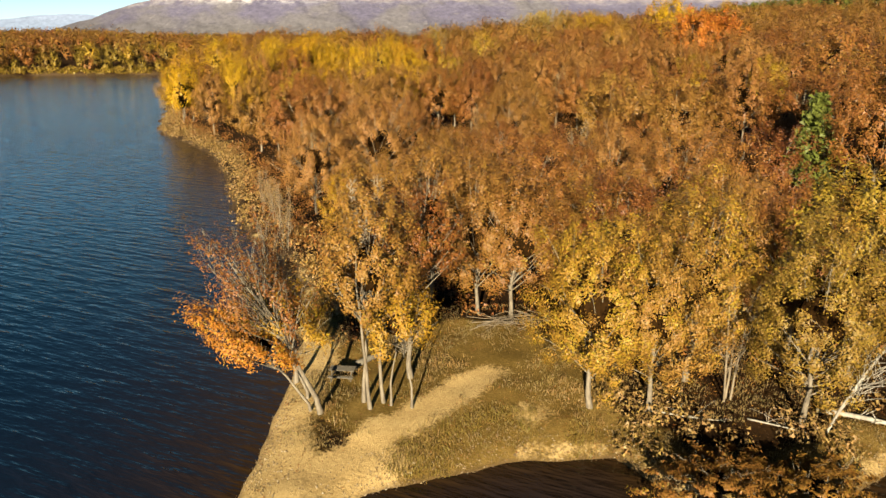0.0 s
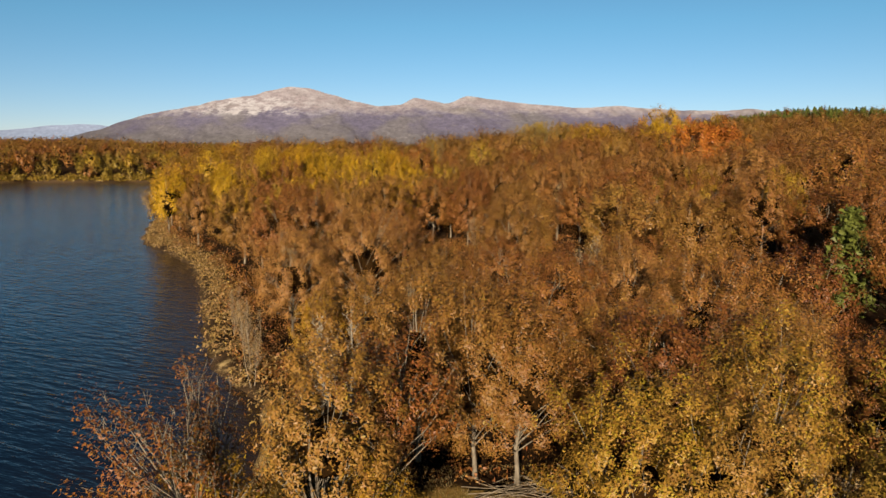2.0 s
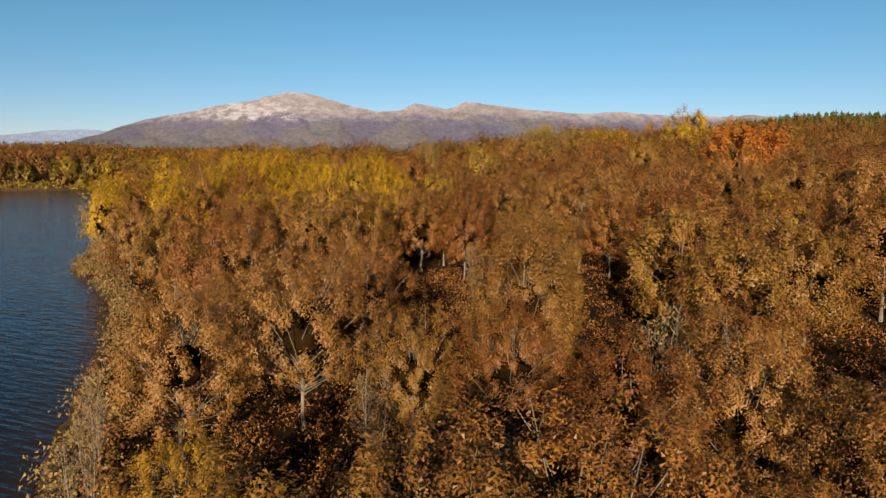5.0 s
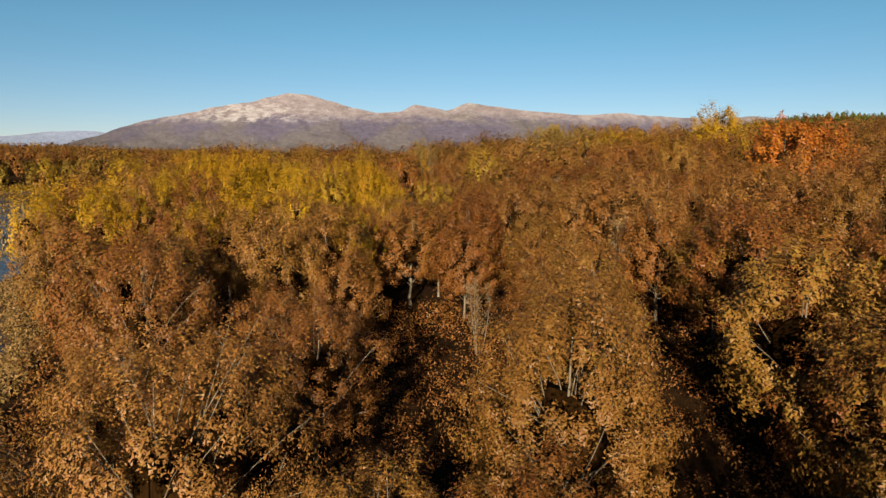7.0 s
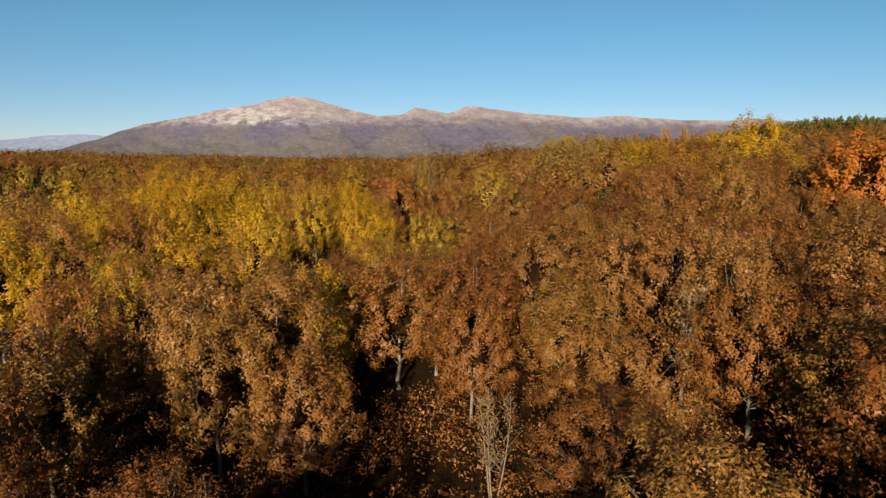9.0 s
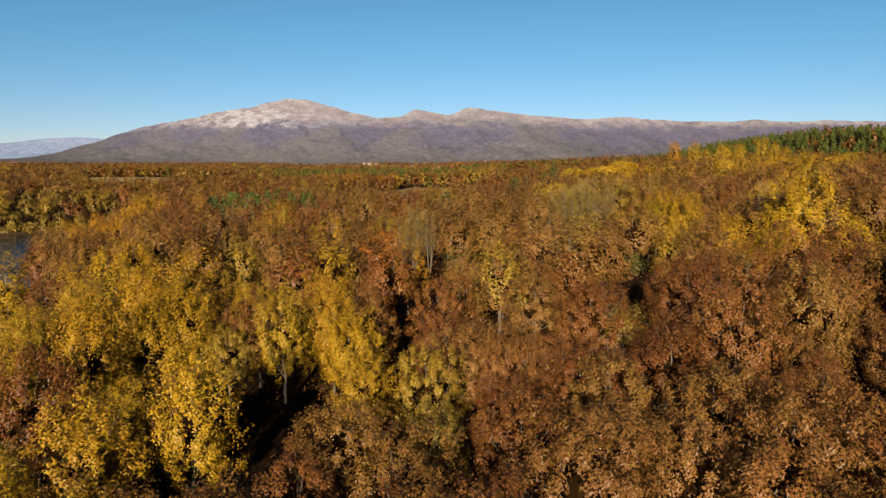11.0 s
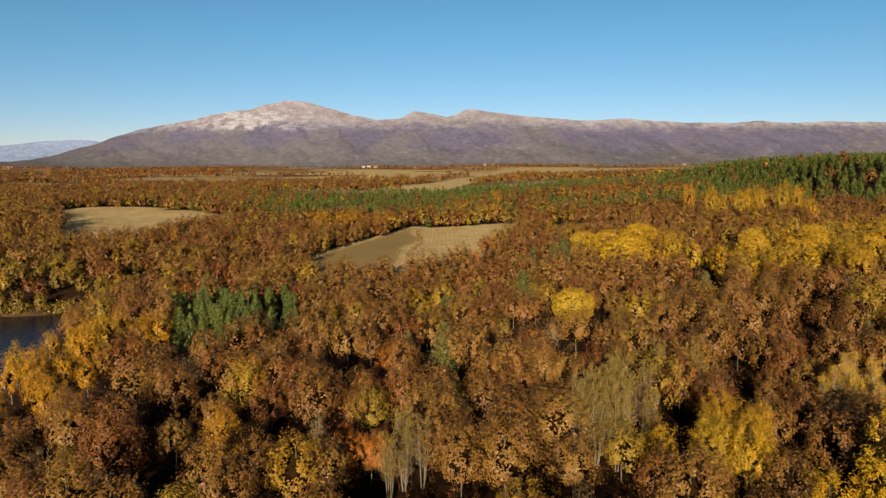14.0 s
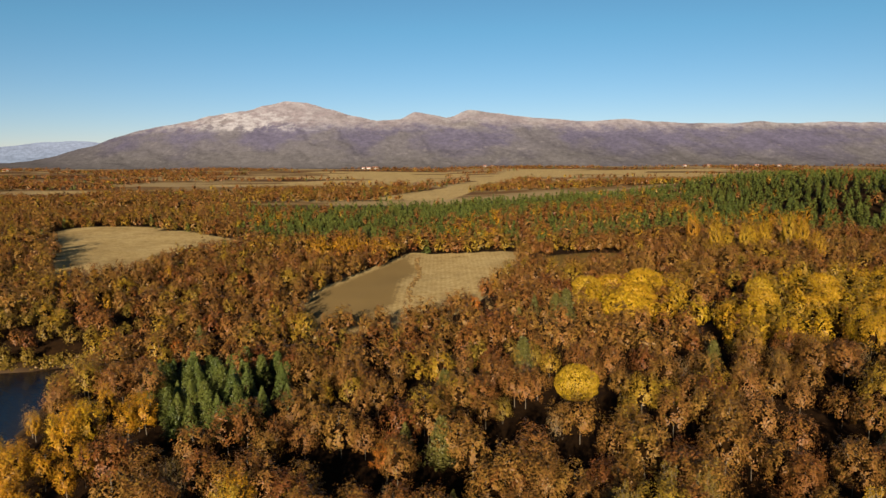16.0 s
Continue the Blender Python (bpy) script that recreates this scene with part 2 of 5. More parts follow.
def mountain_material(name, low, mid, high, snow, heath=None, scree=None):
    m, n, l, p = material(name)
    pos = n.new("ShaderNodeNewGeometry").outputs["Position"]
    up = attribute(n, "up")
    mp = n.new("ShaderNodeMapping")
    mp.inputs["Scale"].default_value = (1, 0.4, 2.2)
    l.new(pos, mp.inputs["Vector"])
    a = noise_node(n, l, mp.outputs[0], 0.009, 10, 0.66)
    f = noise_node(n, l, mp.outputs[0], 0.012, 10, 0.72)
    wide = noise_node(n, l, mp.outputs[0], 0.0022, 4, 0.55)
    k = maths(n, l, "ADD", up, maths(n, l, "MULTIPLY", maths(n, l, "SUBTRACT", a, 0.5), 0.55))
    r = ramp(n, [(0.10, low), (0.42, mid), (0.66, mid), (0.84, high)])
    l.new(k, r.inputs[0])
    col = r.outputs[0]
    if heath:
        patch = n.new("ShaderNodeMapRange")
        patch.inputs[1].default_value, patch.inputs[2].default_value = 0.46, 0.60
        l.new(maths(n, l, "SUBTRACT", maths(n, l, "ADD", wide, maths(n, l, "MULTIPLY", a, 0.25)), maths(n, l, "MULTIPLY", up, 0.22)), patch.inputs[0])
        col = blend(n, l, maths(n, l, "MULTIPLY", patch.outputs[0], 0.6), col, heath)
    if scree:
        bare = n.new("ShaderNodeMapRange")
        bare.inputs[1].default_value, bare.inputs[2].default_value = 0.58, 0.66
        l.new(noise_node(n, l, mp.outputs[0], 0.016, 8, 0.7), bare.inputs[0])
        col = blend(n, l, maths(n, l, "MULTIPLY", bare.outputs[0], 0.55), col, scree)
    pale = n.new("ShaderNodeMapRange")
    pale.inputs[1].default_value, pale.inputs[2].default_value = 0.45, 0.56
    l.new(f, pale.inputs[0])
    col = blend(n, l, maths(n, l, "MULTIPLY", pale.outputs[0], attribute(n, "snow")), col, snow)
    grain = n.new("ShaderNodeHueSaturation")
    l.new(maths(n, l, "ADD", maths(n, l, "MULTIPLY", noise_node(n, l, mp.outputs[0], 0.035, 8, 0.75), 1.5), 0.27), grain.inputs["Value"])
    l.new(col, grain.inputs["Color"])
    l.new(grain.outputs[0], p.inputs["Base Color"])
    p.inputs["Roughness"].default_value = 1.0
    p.inputs["Specular IOR Level"].default_value = 0.0
    b = n.new("ShaderNodeBump")
    b.inputs["Strength"].default_value, b.inputs["Distance"].default_value = 0.7, 16
    l.new(a, b.inputs["Height"])
    l.new(b.outputs[0], p.inputs["Normal"])
    return m


GROUND = ground_material()
WATER = water_material()
# slope and ridge colours hold the violet and blue of distance haze
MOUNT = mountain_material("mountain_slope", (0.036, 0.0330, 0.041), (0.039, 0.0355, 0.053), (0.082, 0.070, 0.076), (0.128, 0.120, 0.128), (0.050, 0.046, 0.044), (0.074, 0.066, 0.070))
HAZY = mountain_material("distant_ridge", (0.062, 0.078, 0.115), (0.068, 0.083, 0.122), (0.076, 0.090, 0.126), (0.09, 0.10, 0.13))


# ---- mesh helpers ----
def mesh_of(name, verts, faces, mats, slots=None, smooth=False, attrs=None):
    """A mesh from arrays; faces is an (n, 3) or (n, 4) array, or a list of such arrays."""
    groups = faces if isinstance(faces, list) else [faces]
    me = bpy.data.meshes.new(name)
    verts = np.asarray(verts, dtype=np.float32)
    loops = np.concatenate([g.ravel() for g in groups]).astype(np.int32)
    counts = np.concatenate([np.full(len(g), g.shape[1]) for g in groups]).astype(np.int32)
    me.vertices.add(len(verts))
    me.vertices.foreach_set("co", verts.ravel())
    me.loops.add(len(loops))
    me.loops.foreach_set("vertex_index", loops)
    me.polygons.add(len(counts))
    me.polygons.foreach_set("loop_start", np.concatenate([[0], np.cumsum(counts)[:-1]]).astype(np.int32))
    me.polygons.foreach_set("loop_total", counts)
    for mat in mats:
        me.materials.append(mat)
    if slots is not None:
        me.polygons.foreach_set("material_index", np.asarray(slots, dtype=np.int32))
    me.polygons.foreach_set("use_smooth", np.full(len(counts), smooth))
    for key, vals in (attrs or {}).items():
        me.attributes.new(key, "FLOAT", "POINT").data.foreach_set("value", np.asarray(vals, dtype=np.float32))
    me.update()
    me.validate()
    return me


def smooth_step(a, b, v):
    s = np.clip((v - a) / (b - a), 0, 1)
    return s * s * (3 - 2 * s)


def waves2(x, y, scale, seed, octaves=4):
    """Cheap smooth 2D noise, about -1 to 1, from sums of turned sines."""
    rng = np.random.default_rng(seed)
    out, amp, tot = 0, 1.0, 0
    for o in range(octaves):
        for _ in range(3):
            a, ph, ph2 = rng.uniform(0, 6.283, 3)
            k = scale * 2 ** o * rng.uniform(0.8, 1.25)
            u = x * np.cos(a) + y * np.sin(a)
            v = -x * np.sin(a) + y * np.cos(a)
            out = out + amp * np.sin(k * u + ph + 0.9 * np.sin(0.7 * k * v + ph2))
        tot += 1.7 * amp
        amp *= 0.5
    return out / tot


# ---- the plan: lake outline, fields, ground heights ----
LAKE = np.array([(-900, -400), (-900, 440), (-420, 440), (-300, 452), (-205, 464), (-162, 477), (-150, 460), (-152, 420), (-142, 380),
                 (-126, 330), (-112, 290), (-96, 245), (-82, 205), (-72, 176), (-66, 165), (-57, 154), (-47, 139), (-38, 117), (-27, 87),
                 (-22, 76.5), (-15.8, 68.5), (-13.6, 62), (-12.6, 55), (-10.8, 47), (-10.4, 40), (-10.4, 34), (-10, 29), (-8.8, 25.5), (-6.4, 26.5), (-4.5, 29.4), (-2, 30.8), (3, 32.6), (9.6, 33.2), (10.6, 31.2), (13, 28.6),
                 (17, 27.8), (20.5, 29.5), (25, 32.0), (40, 29), (70, 18), (130, -10), (300, -60), (400, -400)], dtype=float)
FIELD_MID = np.array([(-72, 590), (-19, 752), (8, 744), (66, 712), (50, 634), (14, 545), (-24, 500), (-70, 512)], dtype=float)
FIELD_WEST = np.array([(-412, 868), (-400, 925), (-340, 935), (-262, 884), (-190, 830), (-214, 745), (-236, 625), (-262, 622), (-318, 740)], dtype=float)
FIELD_PLAIN = np.array([(-700, 2150), (-250, 2050), (60, 2250), (900, 2100), (1600, 3700), (-900, 3700)], dtype=float)
FIELD_FAR = np.array([(-150, 1480), (20, 1480), (260, 2500), (900, 3300), (300, 3300), (150, 2400)], dtype=float)


def inside_distance(poly, x, y):
    """Signed distance to a polygon, positive inside."""
    x, y = np.asarray(x, dtype=float), np.asarray(y, dtype=float)
    best = np.full(x.shape, 1e18)
    odd = np.zeros(x.shape, dtype=bool)
    for (ax, ay), (bx, by) in zip(poly, np.roll(poly, -1, axis=0)):
        dx, dy = bx - ax, by - ay
        s = np.clip(((x - ax) * dx + (y - ay) * dy) / (dx * dx + dy * dy), 0, 1)
        best = np.minimum(best, (x - ax - s * dx) ** 2 + (y - ay - s * dy) ** 2)
        if ay != by:
            odd ^= ((ay > y) != (by > y)) & (x < ax + (y - ay) * dx / dy)
    return np.where(odd, 1, -1) * np.sqrt(best)


def shore_distance(x, y):
    """Metres from the water's edge, positive on land."""
    d = -inside_distance(LAKE, x, y)
    return d + 0.35 * waves2(np.asarray(x), np.asarray(y), 0.8, 5, 2) + np.clip(np.abs(d), 0, 20) * 0.1 * waves2(np.asarray(x), np.asarray(y), 0.1, 6, 2)


def ground_height(x, y):
    x, y = np.asarray(x, dtype=float), np.asarray(y, dtype=float)
    d = shore_distance(x, y)
    land = 0.9 + 7 * smooth_step(-8, 62, x) * smooth_step(45, 125, y) + 9.5 * smooth_step(110, 285, y)
    land = land + 9.5 * smooth_step(40, 240, x) * smooth_step(140, 450, y) + 14 * smooth_step(250, 480, x) * smooth_step(480, 800, y) * (1 - smooth_step(1500, 2300, y))
    land = land + 23 * smooth_step(350, 470, x) * smooth_step(680, 900, y) * (1 - smooth_step(1050, 1700, y))
    land = land + 6 * smooth_step(-150, -400, x) * smooth_step(470, 640, y) * (1 - smooth_step(900, 1500, y))
    land = land - 5.0 * np.exp(-((x - 80) / 30) ** 2 - ((y - 246) / 26) ** 2)
    land = land - 3.0 * smooth_step(55, 95, x) * smooth_step(120, 170, y) * (1 - smooth_step(225, 300, y))
    land = land + 0.9 * waves2(x, y, 0.03, 2, 3) * smooth_step(60, 160, y)
    land = land * (1 - 0.45 * smooth_step(900, 2400, y))
    up = 0.75 * (1 - np.exp(-np.maximum(d, 0) / 2.2)) + land * (1 - np.exp(-np.maximum(d, 0) / 22)) + 0.10 * waves2(x, y, 0.7, 9, 3) * smooth_step(0.5, 4, d)
    bed = -0.16 * np.maximum(-d, 0) ** 0.9
    return np.where(d > 0, up, np.maximum(bed, -5))


def axis(parts):
    return np.unique(np.concatenate([np.arange(a, b, s) for a, b, s in parts]))


def grid_mesh(name, xs, ys, height, mat, attrs):
    X, Y = np.meshgrid(xs, ys)
    x, y = X.ravel(), Y.ravel()
    z = height(x, y)
    i = np.arange(len(x)).reshape(X.shape)
    quads = np.stack([i[:-1, :-1], i[:-1, 1:], i[1:, 1:], i[1:, :-1]], -1).reshape(-1, 4)
    return new(name, mesh_of(name, np.stack([x, y, z], 1), quads, [mat], None, True, attrs(x, y, z)))


def ground_attrs(x, y, _):
    d = shore_distance(x, y)
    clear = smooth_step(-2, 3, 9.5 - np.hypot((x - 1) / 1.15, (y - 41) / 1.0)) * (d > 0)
    path = np.exp(-((x - (-6.2 + 0.87 * (y - 31))) / 2.0) ** 2) * smooth_step(26, 29, y) * (1 - smooth_step(40.5, 44, y))
    sand = np.maximum(np.exp(-((d - 1.2) / 2.4) ** 2) * (y < 48) * smooth_step(0, -4, x - 0.5 * (y - 31)) * 0.95, path)
    sand = np.maximum(sand, 0.55 * np.exp(-((d - 0.6) / 1.0) ** 2) * (y < 220) * ((y > 48) | (x > 4) | (x < -3))) * (d > -0.4)
    sand = np.maximum(sand, 0.7 * np.exp(-(((x - 5.4) / 2.2) ** 2 + ((y - 36.6) / 1.3) ** 2)))
    field = np.maximum(np.maximum(smooth_step(-13, -7, inside_distance(FIELD_MID, x, y)), smooth_step(-15, -8, inside_distance(FIELD_WEST, x, y))),
                       np.maximum(smooth_step(-25, 15, inside_distance(FIELD_FAR, x, y)), smooth_step(-40, 30, inside_distance(FIELD_PLAIN, x, y)) * smooth_step(-0.5, 0.1, waves2(x * 0.3, y, 0.02, 46, 2))))
    side = (x + 15) + 0.077 * (770 - y)
    for cx, cy, ax, ay in ((-344, 1077, 44, 13), (-645, 1600, 90, 26), (-500, 1815, 70, 34), (-466, 1655, 34, 62), (-850, 1790, 130, 40), (-365, 1150, 22, 40)):
        field = np.maximum(field, smooth_step(1.3, 0.8, ((x - cx) / ax) ** 2 + ((y - cy) / ay) ** 2))
    slope = smooth_step(1.3, 0.7, ((x - 105) / 44) ** 2 + ((y - 660) / 32) ** 2)
    fallow = smooth_step(6, -6, side + 6 * waves2(x, y, 0.05, 12, 2)) * smooth_step(-6, 4, inside_distance(FIELD_MID, x, y))
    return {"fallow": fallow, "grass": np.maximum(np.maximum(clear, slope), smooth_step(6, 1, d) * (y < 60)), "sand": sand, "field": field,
            "plain": smooth_step(1150, 1500, y), "wet": smooth_step(0.25, -0.1, d) * 0.9}


xs = axis([(-5000, -1000, 200), (-1000, -300, 25), (-300, -60, 6), (-60, -16, 2.0), (-16, 28, 0.45), (28, 80, 2.0), (80, 300, 6), (300, 1000, 25), (1000, 5001, 200)])
ys = axis([(-500, -20, 40), (-20, 24, 4), (24, 54, 0.45), (54, 130, 2.0), (130, 320, 4), (320, 900, 8), (900, 1800, 30), (1800, 5001, 100)])
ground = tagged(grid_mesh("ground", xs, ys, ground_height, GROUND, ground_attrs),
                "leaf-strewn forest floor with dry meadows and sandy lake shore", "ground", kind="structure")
wxs = axis([(-905, -120, 12), (-120, -30, 3), (-30, 40, 0.8), (40, 410, 12)])
wys = axis([(-405, 10, 15), (10, 60, 0.8), (60, 190, 3), (190, 486, 8)])
water = tagged(grid_mesh("water", wxs, wys, lambda x, y: np.zeros_like(x), WATER,
                         lambda x, y, z: {"shallow": np.exp(-np.maximum(-shore_distance(x, y), 0) / 6.5) * 0.97}),
               "dark blue lake water rippled by wind, brown shallows", "lake", kind="structure")


def crest(x, line):
    """Ridge height along x, smoothly drawn between summits and saddles."""
    px, pz = np.array(line, dtype=float).T
    q = np.interp(x, px, np.arange(len(px)))
    i = np.clip(q.astype(int), 0, len(px) - 2)
    f = q - i
    f = 0.55 * f + 0.45 * f * f * (3 - 2 * f)
    return pz[i] + (pz[i + 1] - pz[i]) * f


def mountain(name, line, y_foot, y_top, x0, x1, mat, snow_c, seed, label):
    gx = np.arange(x0, x1, 14.0)
    gy = np.linspace(0, 1, 90)
    X, S = np.meshgrid(gx, gy)
    x, s = X.ravel(), S.ravel()
    wig = 60 * waves2(x, s * 900, 0.004, seed, 4)
    top = crest(x + 0.6 * wig * (1 - s), line) + 3.5 * waves2(x, s * 0, 0.02, seed + 1, 4)
    spur = waves2(x + 60 * s, 500 * s, 0.007, seed + 2, 5)
    prof = s ** 1.35
    z = 6 + (top - 6) * prof + (30 * spur + 9 * waves2(x, 420 * s, 0.024, seed + 5, 4)) * np.sin(np.pi * np.clip(s, 0, 1)) * np.clip(top / 400, 0.1, 1)
    z = np.maximum(z, -4 + 8 * s)
    y = y_foot + (y_top - y_foot) * s
    i = np.arange(len(x)).reshape(X.shape)
    quads = np.stack([i[:-1, :-1], i[:-1, 1:], i[1:, 1:], i[1:, :-1]], -1).reshape(-1, 4)
    up = z / 420 + 0.25 * (s - 0.5)
    snow = (1.0 * smooth_step(225, 275, z + 14 * spur) * smooth_step(400, 350, z) * np.exp(-((x - snow_c) / 430.0) ** 2) + 0.25 * smooth_step(200, 300, z)
            + 0.35 * smooth_step(40, 6, top - z) * smooth_step(200, 260, z))
    me = mesh_of(name, np.stack([x, y, z], 1), quads, [mat], None, True, {"up": up, "snow": snow})
    return tagged(new(name, me), label, "mountain", kind="structure")


RIDGE = [(-3300, 30), (-2900, 52), (-2670, 88), (-2415, 150), (-2239, 208), (-2043, 262), (-1848, 298), (-1700, 318), (-1574, 358), (-1340, 384), (-1200, 420), (-1066, 452), (-930, 438), (-753, 396),
         (-597, 349), (-441, 318), (-290, 330), (-187, 380), (-70, 357), (28, 338), (185, 390), (350, 370), (536, 345), (771, 326), (1000, 312), (1240, 327), (1440, 312), (1631, 299),
         (1980, 297), (2139, 308), (2420, 296), (2640, 304), (3069, 299), (4900, 290)]
mountain("mountain_range", RIDGE, 4350, 4880, -3300, 4900, MOUNT, -1340, 21, "bare mountain range, haze-tinted grey-violet, with pale rocky snow-dusted crest")
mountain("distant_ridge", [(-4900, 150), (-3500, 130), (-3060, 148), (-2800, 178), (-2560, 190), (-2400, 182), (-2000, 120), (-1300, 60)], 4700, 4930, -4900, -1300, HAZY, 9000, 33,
         "far ridge on the horizon, haze-tinted bluish")


# ---- trees ----
def unit(v):
    return v / np.maximum(np.linalg.norm(v, axis=-1, keepdims=True), 1e-9)


def kites(c, out, size, rng, droop=0.0, long=1.45, loose=0.55, along=None, slim=1.0):
    """Small pointed leaf blades at c, facing roughly along out, pointing along the way given. Returns vertices and triangles."""
    n = len(c)
    nrm = unit(unit(out) + rng.normal(0, loose, (n, 3)))
    t = unit(np.cross(nrm, rng.normal(0, 1, (n, 3))))
    if along is not None:
        t = unit(t * 0.75 + unit(along))
        t = unit(t - nrm * (t * nrm).sum(1, keepdims=True))
    t = unit(t - np.array([0, 0, droop]))
    b = np.cross(nrm, t)
    s = (size * rng.uniform(0.65, 1.3, n))[:, None]
    w = s * rng.uniform(0.36, 0.50, (n, 1)) * slim
    v = np.stack([c - t * s * long * 0.45 - b * w, c - t * s * long * 0.30 + b * w, c + t * s * long * 0.55], 1).reshape(-1, 3)
    return v, np.arange(3 * n).reshape(-1, 3)


def crown_cloud(g, H, R, base, clumps, per, fill=0.8, plume=1.25, ragged=0.16, low=0.35, smooth=0.8):
    """Leaf places, facings and pointings for n domed crowns: each a vault of leafy clumps at the ends of rising boughs.
    Returns (n, clumps * per, 3) arrays and the clumps' centres, sizes and boughs."""
    n = len(H)
    i = np.arange(clumps)[None]
    sz = 1 - (i + g.uniform(0.1, 0.9, (n, clumps))) / clumps * (1 + low)
    az = i * 2.399 + g.uniform(0, 6.283, (n, 1)) + g.normal(0, 0.3, (n, clumps))
    sxy = np.sqrt(np.maximum(1 - sz ** 2, 0)) ** 0.9
    zc = H * (base + 0.42 * (1 - base))
    ph = g.uniform(0, 6.283, (n, 3))
    f = 1 + 0.15 * np.sin(2 * az + ph[:, :1]) + 0.11 * np.sin(3 * az + 2 * sz + ph[:, 1:2]) + 0.06 * np.sin(5 * az + 4 * sz + ph[:, 2:])
    d = f * (1 - ragged * 1.5 * g.uniform(0, 1, (n, clumps)) ** 1.5 + ragged * 0.6 * g.normal(0, 0.6, (n, clumps)))
    up = np.where(sz > 0, (H - zc)[:, None], (zc - H * base)[:, None])
    cen = np.stack([R[:, None] * d * sxy * np.cos(az), R[:, None] * d * sxy * np.sin(az), zc[:, None] + up * sz * (0.35 + 0.65 * d)], -1)
    area = 2 * np.pi * (1 + low) * R * (R + H - zc) / 2
    cr = np.sqrt(area / clumps / np.pi)[:, None] * fill * g.uniform(0.7, 1.3, (n, clumps))
    root = np.stack([0 * H, 0 * H, H * base * 0.7], -1)[:, None]
    ax = unit(cen - root + np.array([0, 0, 0.25]) * H[:, None, None] * (plume - 0.8))
    out = unit(cen - np.stack([0 * H, 0 * H, zc], -1)[:, None])
    off = np.clip(g.normal(0, 0.5, (n, clumps, per, 3)), -1.25, 1.25)
    lie = (off * ax[:, :, None]).sum(-1, keepdims=True)
    pos = cen[:, :, None] + (off + ax[:, :, None] * lie * (plume - 1 + 0.25)) * cr[..., None, None]
    face = smooth * off + 0.9 * out[:, :, None] + np.array([0, 0, 0.2])
    way = ax[:, :, None] + 0.4 * off
    k = clumps * per
    return pos.reshape(n, k, 3), face.reshape(n, k, 3), way.reshape(n, k, 3), cen, cr, ax


def _ico():
    bm = bmesh.new()
    bmesh.ops.create_icosphere(bm, subdivisions=2, radius=1)
    v = np.array([p.co[:] for p in bm.verts])
    f = np.array([[p.index for p in g.verts] for g in bm.faces])
    bm.free()
    return v, f


CORE_V, CORE_F = _ico()


def _ico12():
    bm = bmesh.new()
    bmesh.ops.create_icosphere(bm, subdivisions=1, radius=1)
    f = np.array([[p.index for p in g.verts] for g in bm.faces])
    bm.free()
    return f


ICO_F = _ico12()


def core(rng, radius, height, base):
    """The twiggy heart of a round crown, near-black for the shade inside, lumpy and hidden by leaves."""
    lump = 1 + 0.16 * np.sin(4.1 * CORE_V[:, 0] + 2 * CORE_V[:, 2] + rng.uniform(0, 6)) * np.cos(3.7 * CORE_V[:, 1] + rng.uniform(0, 6))
    v = CORE_V * lump[:, None] * np.array([radius, radius, height * (1 - base) * 0.33])
    return v + np.array([0, 0, height * (base + (1 - base) * 0.45)]), CORE_F


def tube(points, radii, sides=5):
    """A tapered limb along points."""
    p = np.asarray(points, dtype=float)
    d = unit(np.gradient(p, axis=0))
    ref = np.where(np.abs(d[:, 2:3]) > 0.9, np.array([[1.0, 0, 0]]), np.array([[0, 0, 1.0]]))
    a = unit(np.cross(d, ref))
    b = np.cross(d, a)
    th = np.arange(sides) * 2 * np.pi / sides
    ring = a[:, None] * np.cos(th)[None, :, None] + b[:, None] * np.sin(th)[None, :, None]
    v = (p[:, None] + ring * np.asarray(radii)[:, None, None]).reshape(-1, 3)
    k, i, j = len(p), np.arange(len(p) - 1)[:, None], np.arange(sides)[None]
    q = np.stack([i * sides + j, i * sides + (j + 1) % sides, (i + 1) * sides + (j + 1) % sides, (i + 1) * sides + j], -1).reshape(-1, 4)
    return v, q


def joined(pieces):
    vs, qs, off = [], [], 0
    for v, q in pieces:
        vs.append(v)
        qs.append(q + off)
        off += len(v)
    return np.concatenate(vs), np.concatenate(qs)


def limb(a, b, r0, r1, rng, bend=0.12, steps=4, sides=4):
    s = np.linspace(0, 1, steps)[:, None]
    a, b = np.asarray(a, dtype=float), np.asarray(b, dtype=float)
    off = rng.normal(0, bend, 3) * np.linalg.norm(b - a)
    p = a + (b - a) * s + off * (s * (1 - s)) * 2 + np.array([0, 0, 0.12 * np.linalg.norm(b - a)]) * (s * (1 - s))
    return tube(p, (r0 + (r1 - r0) * s[:, 0]), sides)


